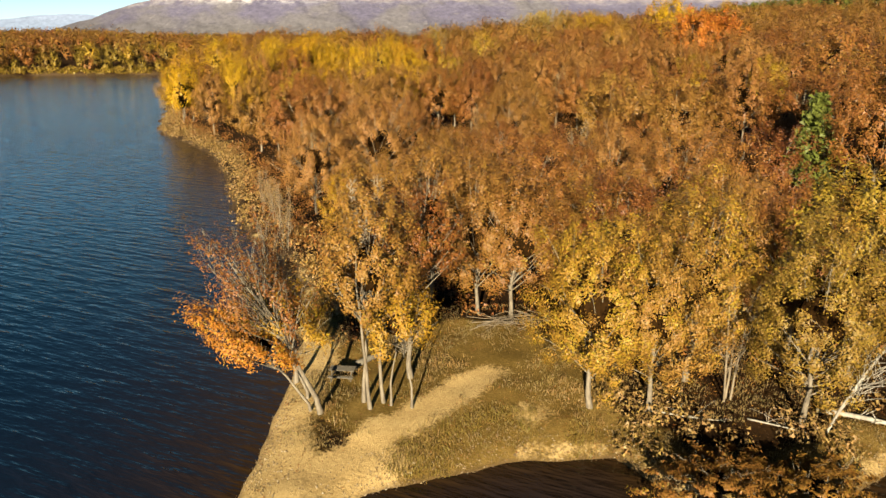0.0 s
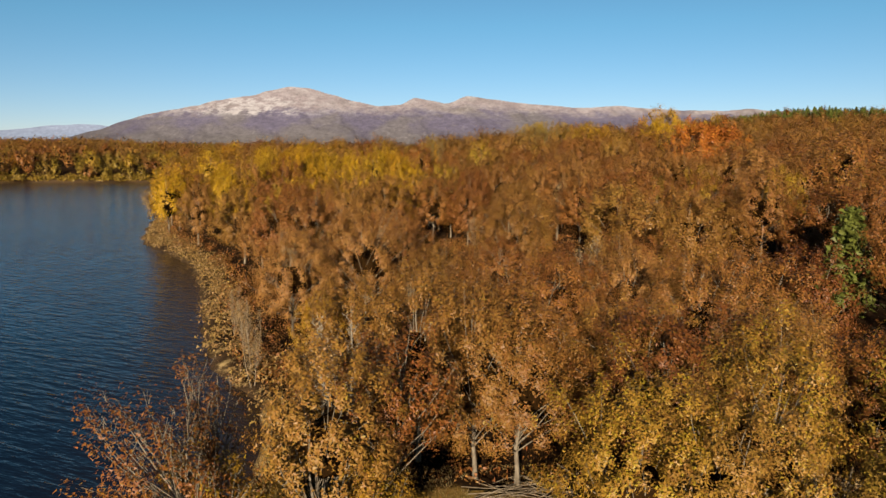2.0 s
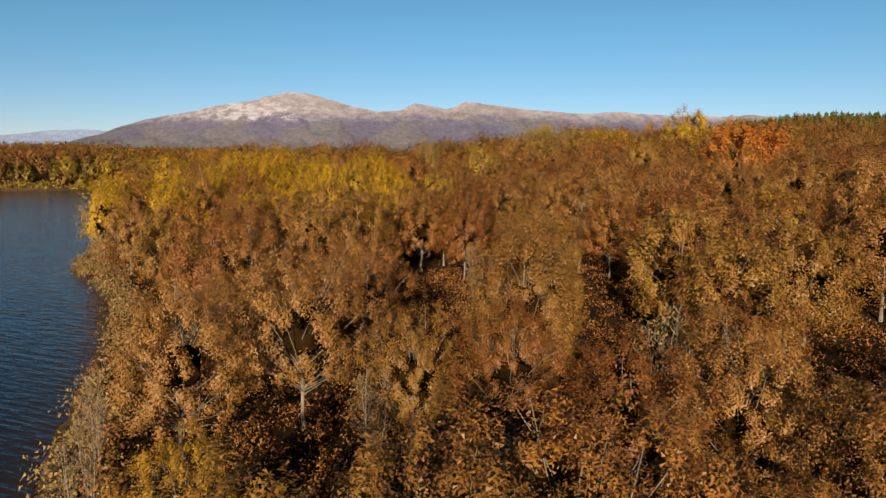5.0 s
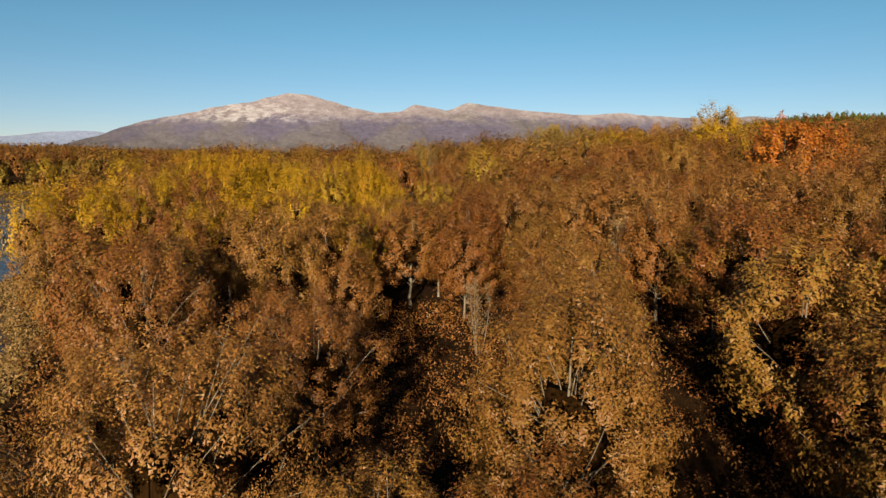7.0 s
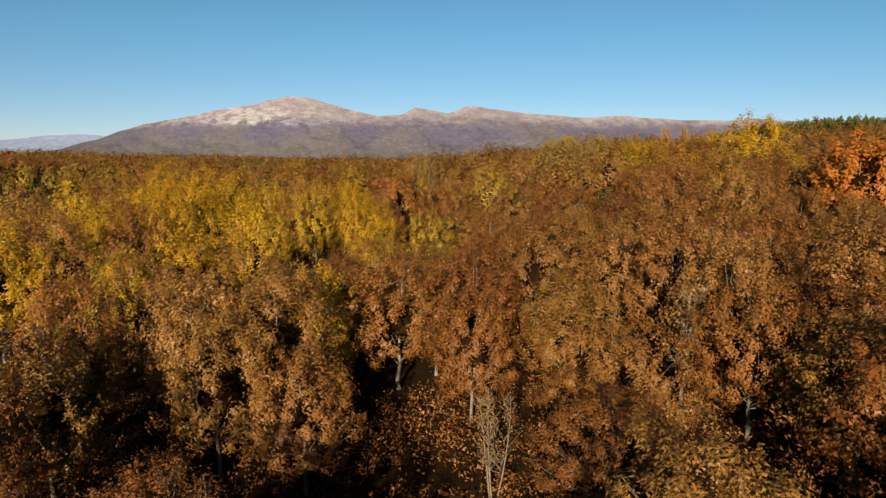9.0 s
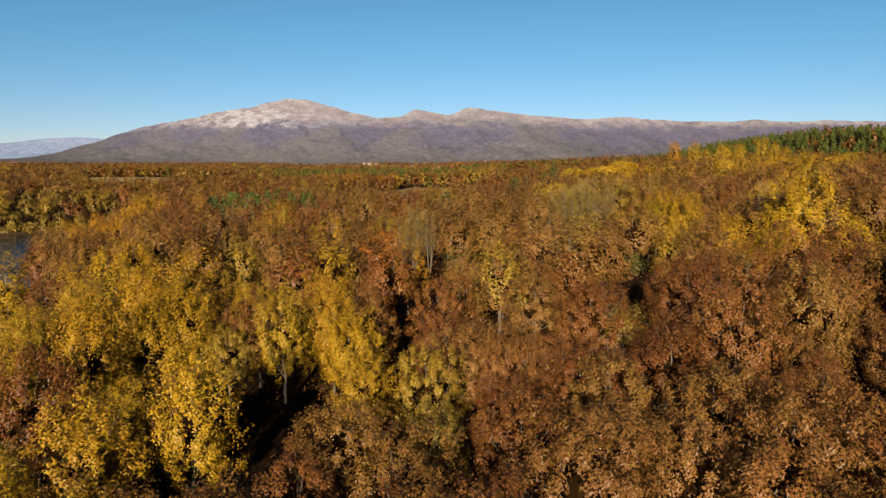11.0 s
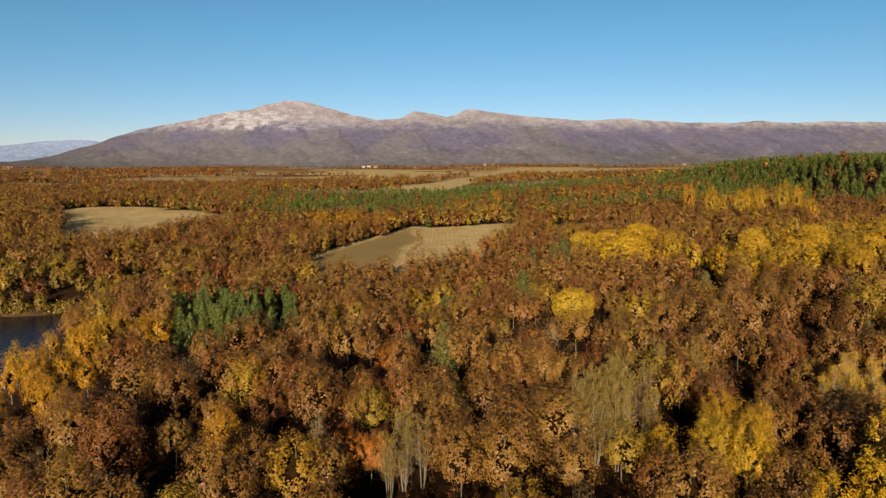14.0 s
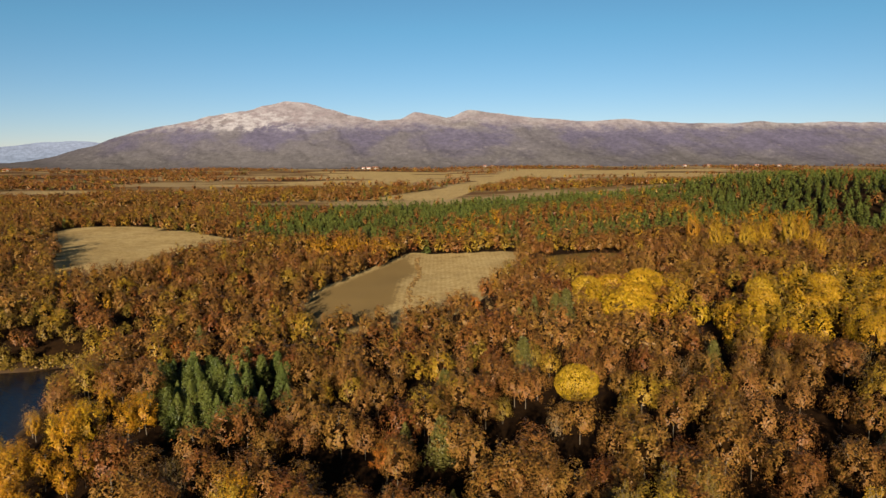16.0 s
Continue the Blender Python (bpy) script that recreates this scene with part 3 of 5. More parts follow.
def broadleaf(rng, height=13.0, radius=3.6, base=0.25, clumps=100, per=150, leaf=0.13, lean=(0, 0), limbs=30, twigs=3, fill=0.72, plume=1.25, ragged=0.3, stems=1, heart=0.34, low=0.35):
    """Trunk, crown and shade-dark twiggy heart arrays of a broad-leaved tree rooted at the origin."""
    lean = np.array([lean[0], lean[1], 0.0])
    H, R = np.array([height]), np.array([radius])
    pos, face, way, cen, cr, ax = crown_cloud(rng, H, R, base, clumps, per, fill, plume, ragged, low)
    cen, cr, ax = cen[0], cr[0], ax[0]
    shear = lambda p: p + lean * (np.clip(p[..., 2:3], 0, None) / height) ** 1.3
    cen = shear(cen)
    crown = kites(shear(pos[0]), face[0], np.full(clumps * per, leaf), rng, 0.1, 1.5, 0.22, way[0], 0.85)
    dark = None
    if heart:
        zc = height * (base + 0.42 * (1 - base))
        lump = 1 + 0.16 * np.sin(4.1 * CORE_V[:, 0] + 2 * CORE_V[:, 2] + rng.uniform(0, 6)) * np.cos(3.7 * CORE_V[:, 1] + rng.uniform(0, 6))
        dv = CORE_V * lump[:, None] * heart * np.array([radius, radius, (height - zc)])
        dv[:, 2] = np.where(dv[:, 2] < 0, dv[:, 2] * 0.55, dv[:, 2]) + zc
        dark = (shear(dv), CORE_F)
    pieces = []
    top = height * 0.84
    tr = height * 0.0112 / stems ** 0.4
    for k in range(stems):
        foot = np.array([0, 0, -0.5]) if stems == 1 else np.array([0.75 * math.cos(2.1 * k + 0.4), 0.5 * math.sin(2.1 * k + 0.4), -0.5])
        crook = np.array([rng.uniform(-0.5, 0.5), rng.uniform(-0.5, 0.5), 0]) * (1 + 1.2 * (stems > 1))
        s = np.linspace(0, 1, 8 if limbs else 4)
        pt = foot + np.stack([crook[0] * s ** 1.4, crook[1] * s ** 1.4, (top + 0.5) * s], 1)
        pt[1:-1, :2] += rng.normal(0, 0.10, (len(s) - 2, 2))
        pieces.append(tube(shear(pt), tr * (1.25 - 1.1 * s) + tr * 0.5 * np.exp(-s * 14), 7 if limbs else 4))
    for i in rng.choice(clumps, min(limbs, clumps), replace=False):
        c = cen[i]
        z0 = np.clip(height * base * 0.8 + 0.75 * (c[2] - height * base) * rng.uniform(0.35, 0.8), height * base * 0.7, top * 0.9)
        p0 = shear(np.array([crook[0] * (z0 / top) ** 1.4, crook[1] * (z0 / top) ** 1.4, z0]))
        e = c + ax[i] * cr[i] * rng.uniform(0.3, 1.1)
        pieces.append(limb(p0, e, tr * 0.36 * (1.25 - z0 / height), 0.012, rng, 0.10, 5, 4))
        for _ in range(twigs):
            q = p0 + (e - p0) * rng.uniform(0.6, 0.95)
            pieces.append(limb(q, q + (ax[i] * 0.9 + rng.normal(0, 0.5, 3)) * cr[i] * rng.uniform(0.7, 1.3), 0.018, 0.007, rng, 0.1, 3, 3))
    return joined(pieces), crown, dark


def bare_tree(rng, height=10.0, radius=2.2, stems=3, branches=26, leaves=160, leaf=0.22):
    """Grey leafless tree: several stems, many fine upright twigs, few dry leaves."""
    pieces, tips = [], []
    for k in range(stems):
        a = rng.uniform(0, 6.28)
        top = np.array([np.cos(a) * radius * 0.45, np.sin(a) * radius * 0.45, height * rng.uniform(0.8, 1)])
        foot = np.array([0.25 * np.cos(a), 0.25 * np.sin(a), -0.4])
        pieces.append(limb(foot, top, height * 0.009, 0.015, rng, 0.04, 6, 5))
        for _ in range(branches):
            s = rng.uniform(0.25, 0.95)
            p0 = foot + (top - foot) * s
            a2 = rng.uniform(0, 6.28)
            ln = height * rng.uniform(0.12, 0.3) * (1.15 - s)
            p1 = p0 + np.array([np.cos(a2) * ln * 0.75, np.sin(a2) * ln * 0.75, ln * rng.uniform(0.5, 1.2)])
            pieces.append(limb(p0, p1, 0.035, 0.010, rng, 0.10, 4, 3))
            for _ in range(3):
                q = p0 + (p1 - p0) * rng.uniform(0.35, 1)
                e = q + rng.normal(0, 0.35, 3) * (ln * 0.4) + np.array([0, 0, ln * 0.3])
                pieces.append(limb(q, e, 0.016, 0.007, rng, 0.1, 2, 3))
                tips.append(e)
    tips = np.array(tips)
    c = tips[rng.integers(0, len(tips), leaves)] + rng.normal(0, 0.25, (leaves, 3))
    return joined(pieces), kites(c, rng.normal(0, 1, (leaves, 3)), np.full(leaves, leaf), rng, 0.3)


def conifer(rng, height=11.0, radius=2.6, whorls=15, per=8, sprays=9, leaf=0.42, base=0.12, top_round=0.8):
    """Pine or spruce: whorls of boughs clad in needle sprays."""
    cs, os_, pieces = [], [], [tube(np.array([[0, 0, -0.4], [0.05, 0, height * 0.5], [0, 0.05, height * 0.97]]), [height * 0.013, height * 0.008, 0.02], 6)]
    for w in range(whorls):
        s = (w + rng.uniform(-0.25, 0.25)) / whorls
        z = height * (base + (0.97 - base) * max(s, 0))
        r = radius * (1 - max(s, 0)) ** top_round * rng.uniform(0.8, 1.12) + 0.25
        for k in range(per):
            a = k * 6.283 / per + w * 1.3 + rng.uniform(-0.3, 0.3)
            rk = r * rng.uniform(0.75, 1.15)
            tip = np.array([np.cos(a) * rk, np.sin(a) * rk, z + rk * rng.uniform(0.05, 0.32)])
            pieces.append(limb((0, 0, z), tip, 0.05, 0.012, rng, 0.03, 2, 3))
            f = rng.uniform(0.25, 1.05, sprays)
            c = np.array([0, 0, z]) + (tip - np.array([0, 0, z])) * f[:, None] + rng.normal(0, 0.14 + 0.06 * rk, (sprays, 3))
            cs.append(c)
            os_.append(np.tile(np.array([np.cos(a) * 0.5, np.sin(a) * 0.5, 0.9]), (sprays, 1)))
    c, o = np.concatenate(cs), np.concatenate(os_)
    return joined(pieces), kites(c, o, np.full(len(c), leaf), rng, 0.0, 1.7)


def part(name, me, parent, label=""):
    ob = new(name, me)
    ob.parent = parent
    return tagged(ob, label) if label else ob


def tree_thing(kind, arrays, bark, leafmat, label, category, group=""):
    trunk_arr, crown_arr = arrays[0], arrays[1]
    root = tagged(new(kind), label, category, group)
    part("trunk", mesh_of(kind + "_trunk", *trunk_arr, [bark], None, True), root)
    v, q = crown_arr
    slots = np.zeros(len(q))
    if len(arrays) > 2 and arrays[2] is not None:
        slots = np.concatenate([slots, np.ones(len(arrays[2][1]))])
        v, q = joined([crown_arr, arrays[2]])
    part("crown", mesh_of(kind + "_crown", v, q, [leafmat, TWIG_SHADE], slots, False), root)
    return root


def tree_at(x, y, turn=0.0, size=1.0, tall=1.0):
    z = float(ground_height(np.array([x]), np.array([y]))[0])
    return Matrix.Translation((x, y, z - 0.05)) @ Matrix.Rotation(turn, 4, "Z") @ Matrix.Diagonal((size, size, size * tall, 1))


def put(proto, x, y, turn, size, tall=1.0):
    """A copy of a tree with its parts, scaled."""
    ob = copy_thing(proto, Matrix.Identity(4))
    ob.matrix_basis = tree_at(x, y, turn, size, tall)
    return ob


rng = np.random.default_rng(7)
LABELS = {
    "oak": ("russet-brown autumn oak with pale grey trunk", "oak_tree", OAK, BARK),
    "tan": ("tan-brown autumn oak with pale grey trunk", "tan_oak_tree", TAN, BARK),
    "gold": ("golden-yellow autumn oak with pale grey trunk", "golden_oak_tree", GOLD, BARK),
    "poplar": ("bright yellow poplar with slender pale trunk", "poplar_tree", YELLOW, BARK),
    "amber": ("amber-orange poplar in autumn leaf", "amber_poplar_tree", AMBER, BARK),
    "maple": ("fiery orange-red maple among brown oaks", "maple_tree", RED, BARK),
    "olive": ("olive-yellow hornbeam turning in autumn", "hornbeam_tree", OLIVE, BARK),
    "bare": ("almost leafless grey tree with fine upright twigs", "bare_tree", DRY, TWIG_BARK),
    "aspen": ("pale-stemmed aspen with a thin yellowish crown", "aspen_tree", OLIVE, TWIG_BARK),
    "yellow_aspen": ("pale-stemmed aspen with a bright yellow crown", "yellow_aspen_tree", YELLOW, PALE_BARK),
    "pine": ("dark green pine standing among autumn trees", "pine_tree", PINE, DARK_BARK),
    "spruce": ("blue-green spruce with drooping boughs", "spruce_tree", SPRUCE, DARK_BARK),
}


def make(kind, lod):
    """Arrays of one tree of a kind; lod 0 is the finest."""
    lf = [0.112, 0.182][lod]
    cl, per = [(180, 158), (130, 104)][lod]
    lb, tw = [(34, 2), (12, 1)][lod]
    u = rng.uniform
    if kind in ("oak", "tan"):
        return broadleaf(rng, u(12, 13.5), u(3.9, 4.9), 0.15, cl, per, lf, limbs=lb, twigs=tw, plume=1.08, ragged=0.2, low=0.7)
    if kind == "gold":
        return broadleaf(rng, u(11.5, 13.5), u(3.7, 4.5), 0.18, cl, per, lf, limbs=lb, twigs=tw, plume=1.08, ragged=0.2, low=0.6)
    if kind in ("poplar", "amber"):
        return broadleaf(rng, u(14.5, 16.5), u(3.5, 4.1), 0.14, cl, per, lf * 1.05, limbs=lb, twigs=tw, fill=0.78, plume=1.6, ragged=0.3, low=0.7)
    if kind == "maple":
        return broadleaf(rng, u(8, 10), u(2.8, 3.4), 0.2, cl * 2 // 3, per, lf, limbs=lb // 2, twigs=tw)
    if kind == "olive":
        return broadleaf(rng, u(10, 12), u(3.2, 4.0), 0.22, cl * 3 // 4, per * 3 // 4, lf, limbs=lb, twigs=tw + 1, fill=0.8, plume=1.5, ragged=0.3, heart=0.3)
    if kind == "bare":
        return bare_tree(rng, u(10, 12.5), 2.8, 3, 26 if lod == 0 else 14, 900 if lod == 0 else 420, lf)
    if kind in ("aspen", "yellow_aspen"):
        return bare_tree(rng, 15.0, 2.8, 4, 22, 2600, lf * 0.9)
    if kind == "pine":
        return conifer(rng, u(10, 12.5), 3.0, 16 if lod == 0 else 14, 10, 22 if lod == 0 else 20, 0.34 if lod == 0 else 0.42)
    return conifer(rng, u(9, 11), 2.9, 15, 10, 22, 0.38, 0.04, 0.9)


# zones of the wood: kind, centre, half-axes, share
ZONES = [
    ("poplar", -46, 198, 42, 50, 0.76), ("gold", -44, 192, 42, 46, 0.8), ("poplar", -52, 172, 16, 18, 0.7), ("amber", -40, 225, 45, 30, 0.25), ("poplar", 77, 240, 24, 22, 0.8), ("poplar", 49, 265, 6, 6, 0.9),
    ("none", 38, 283, 9, 12, 0.75), ("none", 92, 284, 9, 7, 0.7), ("poplar", -122, 362, 22, 18, 0.6), ("amber", -112, 342, 36, 44, 1.0),
    ("pine", -78, 390, 34, 38, 1.0), ("gold", -67, 474, 12, 14, 0.8), ("spruce", 30, 412, 22, 22, 0.22), ("spruce", 62, 500, 14, 14, 0.25), ("olive", 28, 420, 24, 26, 0.4),
    ("olive", -34, 462, 36, 14, 0.5), ("poplar", 106, 500, 30, 40, 0.85), ("gold", 195, 470, 90, 55, 0.35), ("poplar", 155, 448, 52, 50, 0.9), ("poplar", 225, 475, 95, 60, 0.9),
    ("amber", -78, 752, 46, 46, 0.95), ("amber", 300, 800, 70, 50, 0.45), ("pine", 330, 760, 60, 60, 0.35), ("amber", 254, 830, 8, 16, 0.9),
    ("olive", -290, 490, 170, 60, 0.5), ("gold", -215, 485, 90, 45, 0.7), ("olive", 25, 42, 14, 10, 0.4), ("gold", 60, 62, 24, 26, 0.15),
]
BELT = np.array([(-330, 1400), (-210, 830), (-20, 810), (130, 730), (270, 770), (330, 700), (520, 620), (1500, 1500), (1500, 1900), (500, 1500), (-60, 1450)], dtype=float)


def wood_kind(x, y, r):
    """What grows at a spot; r is a pair of random numbers."""
    for kind, cx, cy, ax, ay, share in ZONES:
        q = ((x - cx) / ax) ** 2 + ((y - cy) / ay) ** 2
        if q < 1 and r[0] < share * (1.15 - 0.5 * q):
            return kind
    if y > 560 and inside_distance(BELT, np.array([x]), np.array([y]))[0] > 0:
        patch = waves2(np.array([x]), np.array([y]), 0.012, 77, 2)[0]
        hill = x > 300 and y > 1000 - x
        if r[0] < (0.93 if hill else 0.84 + 0.4 * patch):
            return "pine"
        return "amber" if r[1] < 0.16 else "gold" if r[1] < 0.3 else "oak"
    patch = waves2(np.array([x]), np.array([y]), 0.022, 78, 2)[0]
    g = (0.015 + 0.04 * patch) if 50 < y < 190 else 0.035 + 0.08 * patch + (0.05 if y > 350 else 0)
    if -22 < x < 32 and 58 < y < 150:
        g = -0.035
    if r[1] < g:
        return "gold"
    if r[1] < g + 0.035:
        return "olive"
    if r[1] < g + (0.041 if y > 222 else 0.0355):
        return "maple"
    if r[1] < g + 0.056 and y > 222:
        return "amber"
    if y > 700 and r[0] < 0.2:
        return "olive" if r[0] < 0.1 else "gold" if r[0] < 0.16 else "pine"
    if r[1] < g + 0.115:
        return "bare"
    if r[1] > 0.994 and y > 222:
        return "spruce"
    # lighter tan oaks prevail beyond 222 m, partly standing in for haze
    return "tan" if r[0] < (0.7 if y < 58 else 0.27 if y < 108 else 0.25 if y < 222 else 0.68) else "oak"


# gaps and clearings where no tree stands: x, y, half-axes
OPEN = [(1, 41, 8.5, 9.5), (14, 34, 20, 8), (46, 374, 16, 12), (105, 660, 42, 30), (-15, 36, 12, 8), (-344, 1077, 44, 13), (-645, 1600, 90, 26), (-500, 1815, 70, 34), (-466, 1655, 34, 62), (-850, 1790, 130, 40), (-365, 1150, 22, 40)]
OPEN += [(-12.4, 80, 5.2, 5), (-7.3, 80, 4, 4.4), (-0.2, 101, 4.5, 5), (13.7, 84.2, 3.4, 3.2), (19.5, 88, 3.8, 4.2), (0, 71, 4.6, 4.5), (17.3, 69.4, 2.6, 2.6), (0.2, 131.5, 4.6, 6), (44.7, 168, 6, 6),
         (39.3, 127.6, 5.6, 5), (-1.5, 93, 4.6, 4.5), (14.8, 94, 3.8, 3.6), (34.5, 112, 4.6, 5), (-18.2, 130, 5.8, 5), (-17, 119.5, 5.8, 4.6), (18, 114, 4, 4), (34, 129, 5.2, 5)]
OPEN += [(-4, 143, 4.6, 6), (0.7, 124.5, 5.2, 5.4), (-11.8, 127.7, 4.4, 4), (42.8, 195, 6.5, 6), (11.3, 117.3, 5.6, 4), (20.5, 122.4, 4.4, 4), (-21, 155, 5, 5), (-40.6, 292, 6.5, 7), (-4, 205, 5, 5.6),
         (56.5, 250, 5.6, 5.6), (90, 325, 6, 6), (110.4, 347, 6.6, 6), (7.1, 239.5, 4.2, 4.6), (39.8, 216, 5, 5), (8.9, 208.6, 5, 5), (-19, 222.8, 5, 5), (23.2, 194, 5, 5)]
OPEN += [(-5.5, 379, 8, 9), (108, 397, 10, 7), (148, 410, 10, 7), (-77.7, 324, 9, 8), (43.3, 323, 9, 7), (104, 337, 8, 7), (58, 358, 15, 7), (8.7, 91.5, 5.8, 5.6), (12, 107, 5, 5), (64, 180, 8, 6), (70, 192, 8, 8), (43.5, 78, 5, 7), (-20, 186, 5.5, 6.5), (-13, 180, 4.5, 5)]


def spots(x0, x1, y0, y1, step, seed, margin=0, inner=0):
    """A jittered triangular planting, clear of water, fields and gaps."""
    g = np.random.default_rng(seed)
    gy, gx = np.meshgrid(np.arange(y0, y1, step * 0.9), np.arange(x0, x1, step), indexing="ij")
    gx = gx + (np.arange(gx.shape[0]) % 2)[:, None] * step / 2
    x = (gx + g.uniform(-0.36, 0.36, gx.shape) * step).ravel()
    y = (gy + g.uniform(-0.36, 0.36, gy.shape) * step).ravel()
    keep = (shore_distance(x, y) > np.where((y > 50) & (y < 140) & (x < 0), 6.5, 1.2)) & (waves2(x, y, 0.16, 88, 2) > np.where((y < 150) & (y > 62), -0.46, np.where((y > 222) & (y < 420), -0.36, -0.55))) & (g.uniform(0, 1, x.shape) > 0.06) & (np.abs(x) < 0.70 * y + 14 + margin) & (np.abs(x) > inner * (0.70 * y + 14))
    keep &= (y < 1150) | (waves2(x * 0.5, y, 0.010, 51, 3) > -0.22)
    for f, m in ((FIELD_MID, 3), (FIELD_WEST, 4), (FIELD_FAR, 6)):
        keep &= inside_distance(f, x, y) < -m
    for cx, cy, ax, ay in OPEN:
        keep &= ((x - cx) / ax) ** 2 + ((y - cy) / ay) ** 2 > 1
    return np.stack([x, y], 1)[keep]


protos = {}
for kind, (label, nm, leafm, barkm) in LABELS.items():
    for lod in (0, 1):
        for v in range({"oak": 4, "gold": 3, "poplar": 2}.get(kind, 1 if kind in ("amber", "maple", "spruce", "aspen", "yellow_aspen") else 2)):
            root = tree_thing(nm, make(kind, lod), barkm, leafm, label, "tree", "trees of the lakeside wood")
            protos.setdefault((kind, lod), []).append(root)

used = set()
planted = spots(-165, 175, 34, 222, 8.5, 11)
rest = []
for x, y in planted:
    r = rng.uniform(0, 1, 2)
    kind = wood_kind(x, y, r)
    if kind == "none":
        continue
    if abs(x - 2) > 60 or y > 214:
        rest.append((x, y, kind))
        continue
    lod = 0 if abs(x - 2) < 21 and y < 132 else 1
    proto = protos[kind, lod][rng.integers(len(protos[kind, lod]))]
    m = (rng.uniform(0, 6.28), rng.uniform(0.82, 1.18), rng.uniform(0.78, 1.12))
    if proto in used:
        put(proto, x, y, m[0], m[1], min(m[2], 0.98) if y < 76 else m[2])
    else:
        used.add(proto)
        proto.matrix_basis = tree_at(x, y, *m)


# ---- single trees that stand out farther on ----
def single(kind, lod, x, y, size, tall=1.0):
    proto = protos[kind, lod][rng.integers(len(protos[kind, lod]))]
    if proto in used:
        return put(proto, x, y, rng.uniform(0, 6.28), size, tall)
    used.add(proto)
    proto.matrix_basis = tree_at(x, y, rng.uniform(0, 6.28), size, tall)
    return proto


for x, y, s in ((4.4, 345, 1.7), (7.5, 288, 1.35), (62, 317, 1.3), (48.6, 212, 1.3), (64, 485, 1.9), (60, 492, 1.5), (35, 413, 1.75), (36, 422, 1.5), (5, 389, 1.6), (9, 383, 0.8), (105, 408, 1.2), (14, 411, 0.8), (21, 408, 0.7), (26, 410, 0.75), (43, 250, 1.0)):
    single("spruce", 1, x, y, s)
for x, y, s in ((45, 83, 1.12), (-98, 408, 1.20), (-92, 418, 1.20), (-80, 408, 1.36), (-72, 420, 1.28), (-64, 412, 1.20), (-105, 418, 1.04), (-128, 330, 0.88), (-88, 402, 1.12), (-76, 402, 1.24), (-68, 405, 1.12), (-60, 420, 1.12), (-84, 414, 1.28), (-54, 410, 1.04), (-102, 402, 0.96), (-90, 410, 1.28), (-74, 411, 1.28), (-96, 400, 0.80), (-80, 366, 1.1), (-71, 373, 1.2), (-64, 381, 1.15), (-86, 377, 1.2), (-76, 384, 1.25), (-69, 392, 1.2)):
    single("pine", 1, x, y, s)
for x, y, s in ((-13, 250, 1.3), (-10, 276, 1.2), (-10.7, 337, 1.2), (-9.4, 352, 0.9), (66, 188, 2.1), (72, 192, 2.15), (77, 198, 2.0), (70, 198, 1.9), (-8, 226, 0.9)):
    single("maple", 1, x, y, s)
for x, y, s, t in ((-8.8, 150, 0.9, 0.95), (-7.6, 144.5, 0.8, 0.9), (52, 264, 1.1, 0.85), (57, 262, 1.15, 0.85), (60, 267, 1.1, 0.9), (55, 270, 1.1, 0.9), (197, 640, 1.3, 1.25), (214, 632, 1.2, 1.3), (222, 641, 1.25, 1.2), (236, 650, 1.3, 1.2), (256, 655, 1.4, 1.3), (262, 648, 1.3, 1.2), (252, 610, 1.3, 1.0), (208, 646, 1.0, 1.2)):
    single("poplar", 1, x, y, s, t)
single("amber", 1, 194, 676, 1.3, 1.3)
single("tan", 0, 12.2, 106.5, 1.15, 1.05)
# groves of pale upright stems
for cx, cy, ax, ay, n in ((38, 283, 8, 11, 26), (92, 284, 9, 7, 14), (58, 300, 5, 5, 5), (-3, 272, 4, 5, 4)):
    for _ in range(n):
        q, a = math.sqrt(rng.uniform()), rng.uniform(0, 6.28)
        single("yellow_aspen" if cx == 92 else "aspen", 1, cx + ax * q * math.cos(a), cy + ay * q * math.sin(a), rng.uniform(0.85, 1.15), 1.05)

# the round yellow willow in its glade
def dome(rng, radius, height, n, leaf):
    d = unit(rng.normal(0, 1, (n, 3)))
    lump = unit(rng.normal(0, 1, (80, 3)))
    near = d @ lump.T
    best = np.arccos(np.clip(near.max(1), -1, 1))
    bump = 0.86 + 0.18 * np.sqrt(np.maximum(1 - (best / 0.34) ** 2, 0))
    c = d * (bump * rng.uniform(0.92, 1.02, n))[:, None] * np.array([radius, radius, height * 0.5]) + np.array([0, 0, height * 0.5])
    return kites(c, d + 2.4 * (d - lump[near.argmax(1)]) + np.array([0, 0, 0.15]), np.full(n, leaf), rng, 0.2, 1.3, 0.35)


wt = broadleaf(rng, 11, 4, 0.1, 20, 1, 0.3, limbs=12, twigs=0, heart=0)[0]
wc = dome(rng, 7.6, 12.5, 12000, 0.40)
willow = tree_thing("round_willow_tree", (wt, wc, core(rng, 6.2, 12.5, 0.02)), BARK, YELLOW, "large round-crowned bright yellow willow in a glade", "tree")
willow.matrix_basis = tree_at(49.5, 383, 0, 0.96)
domes = dome(rng, 7.6, 12.5, 9000, 0.48)
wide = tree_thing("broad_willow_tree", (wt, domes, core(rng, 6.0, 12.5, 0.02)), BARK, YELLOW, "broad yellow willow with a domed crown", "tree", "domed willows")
wide.matrix_basis = tree_at(90, 474, 1.0, 1.45, 0.85)
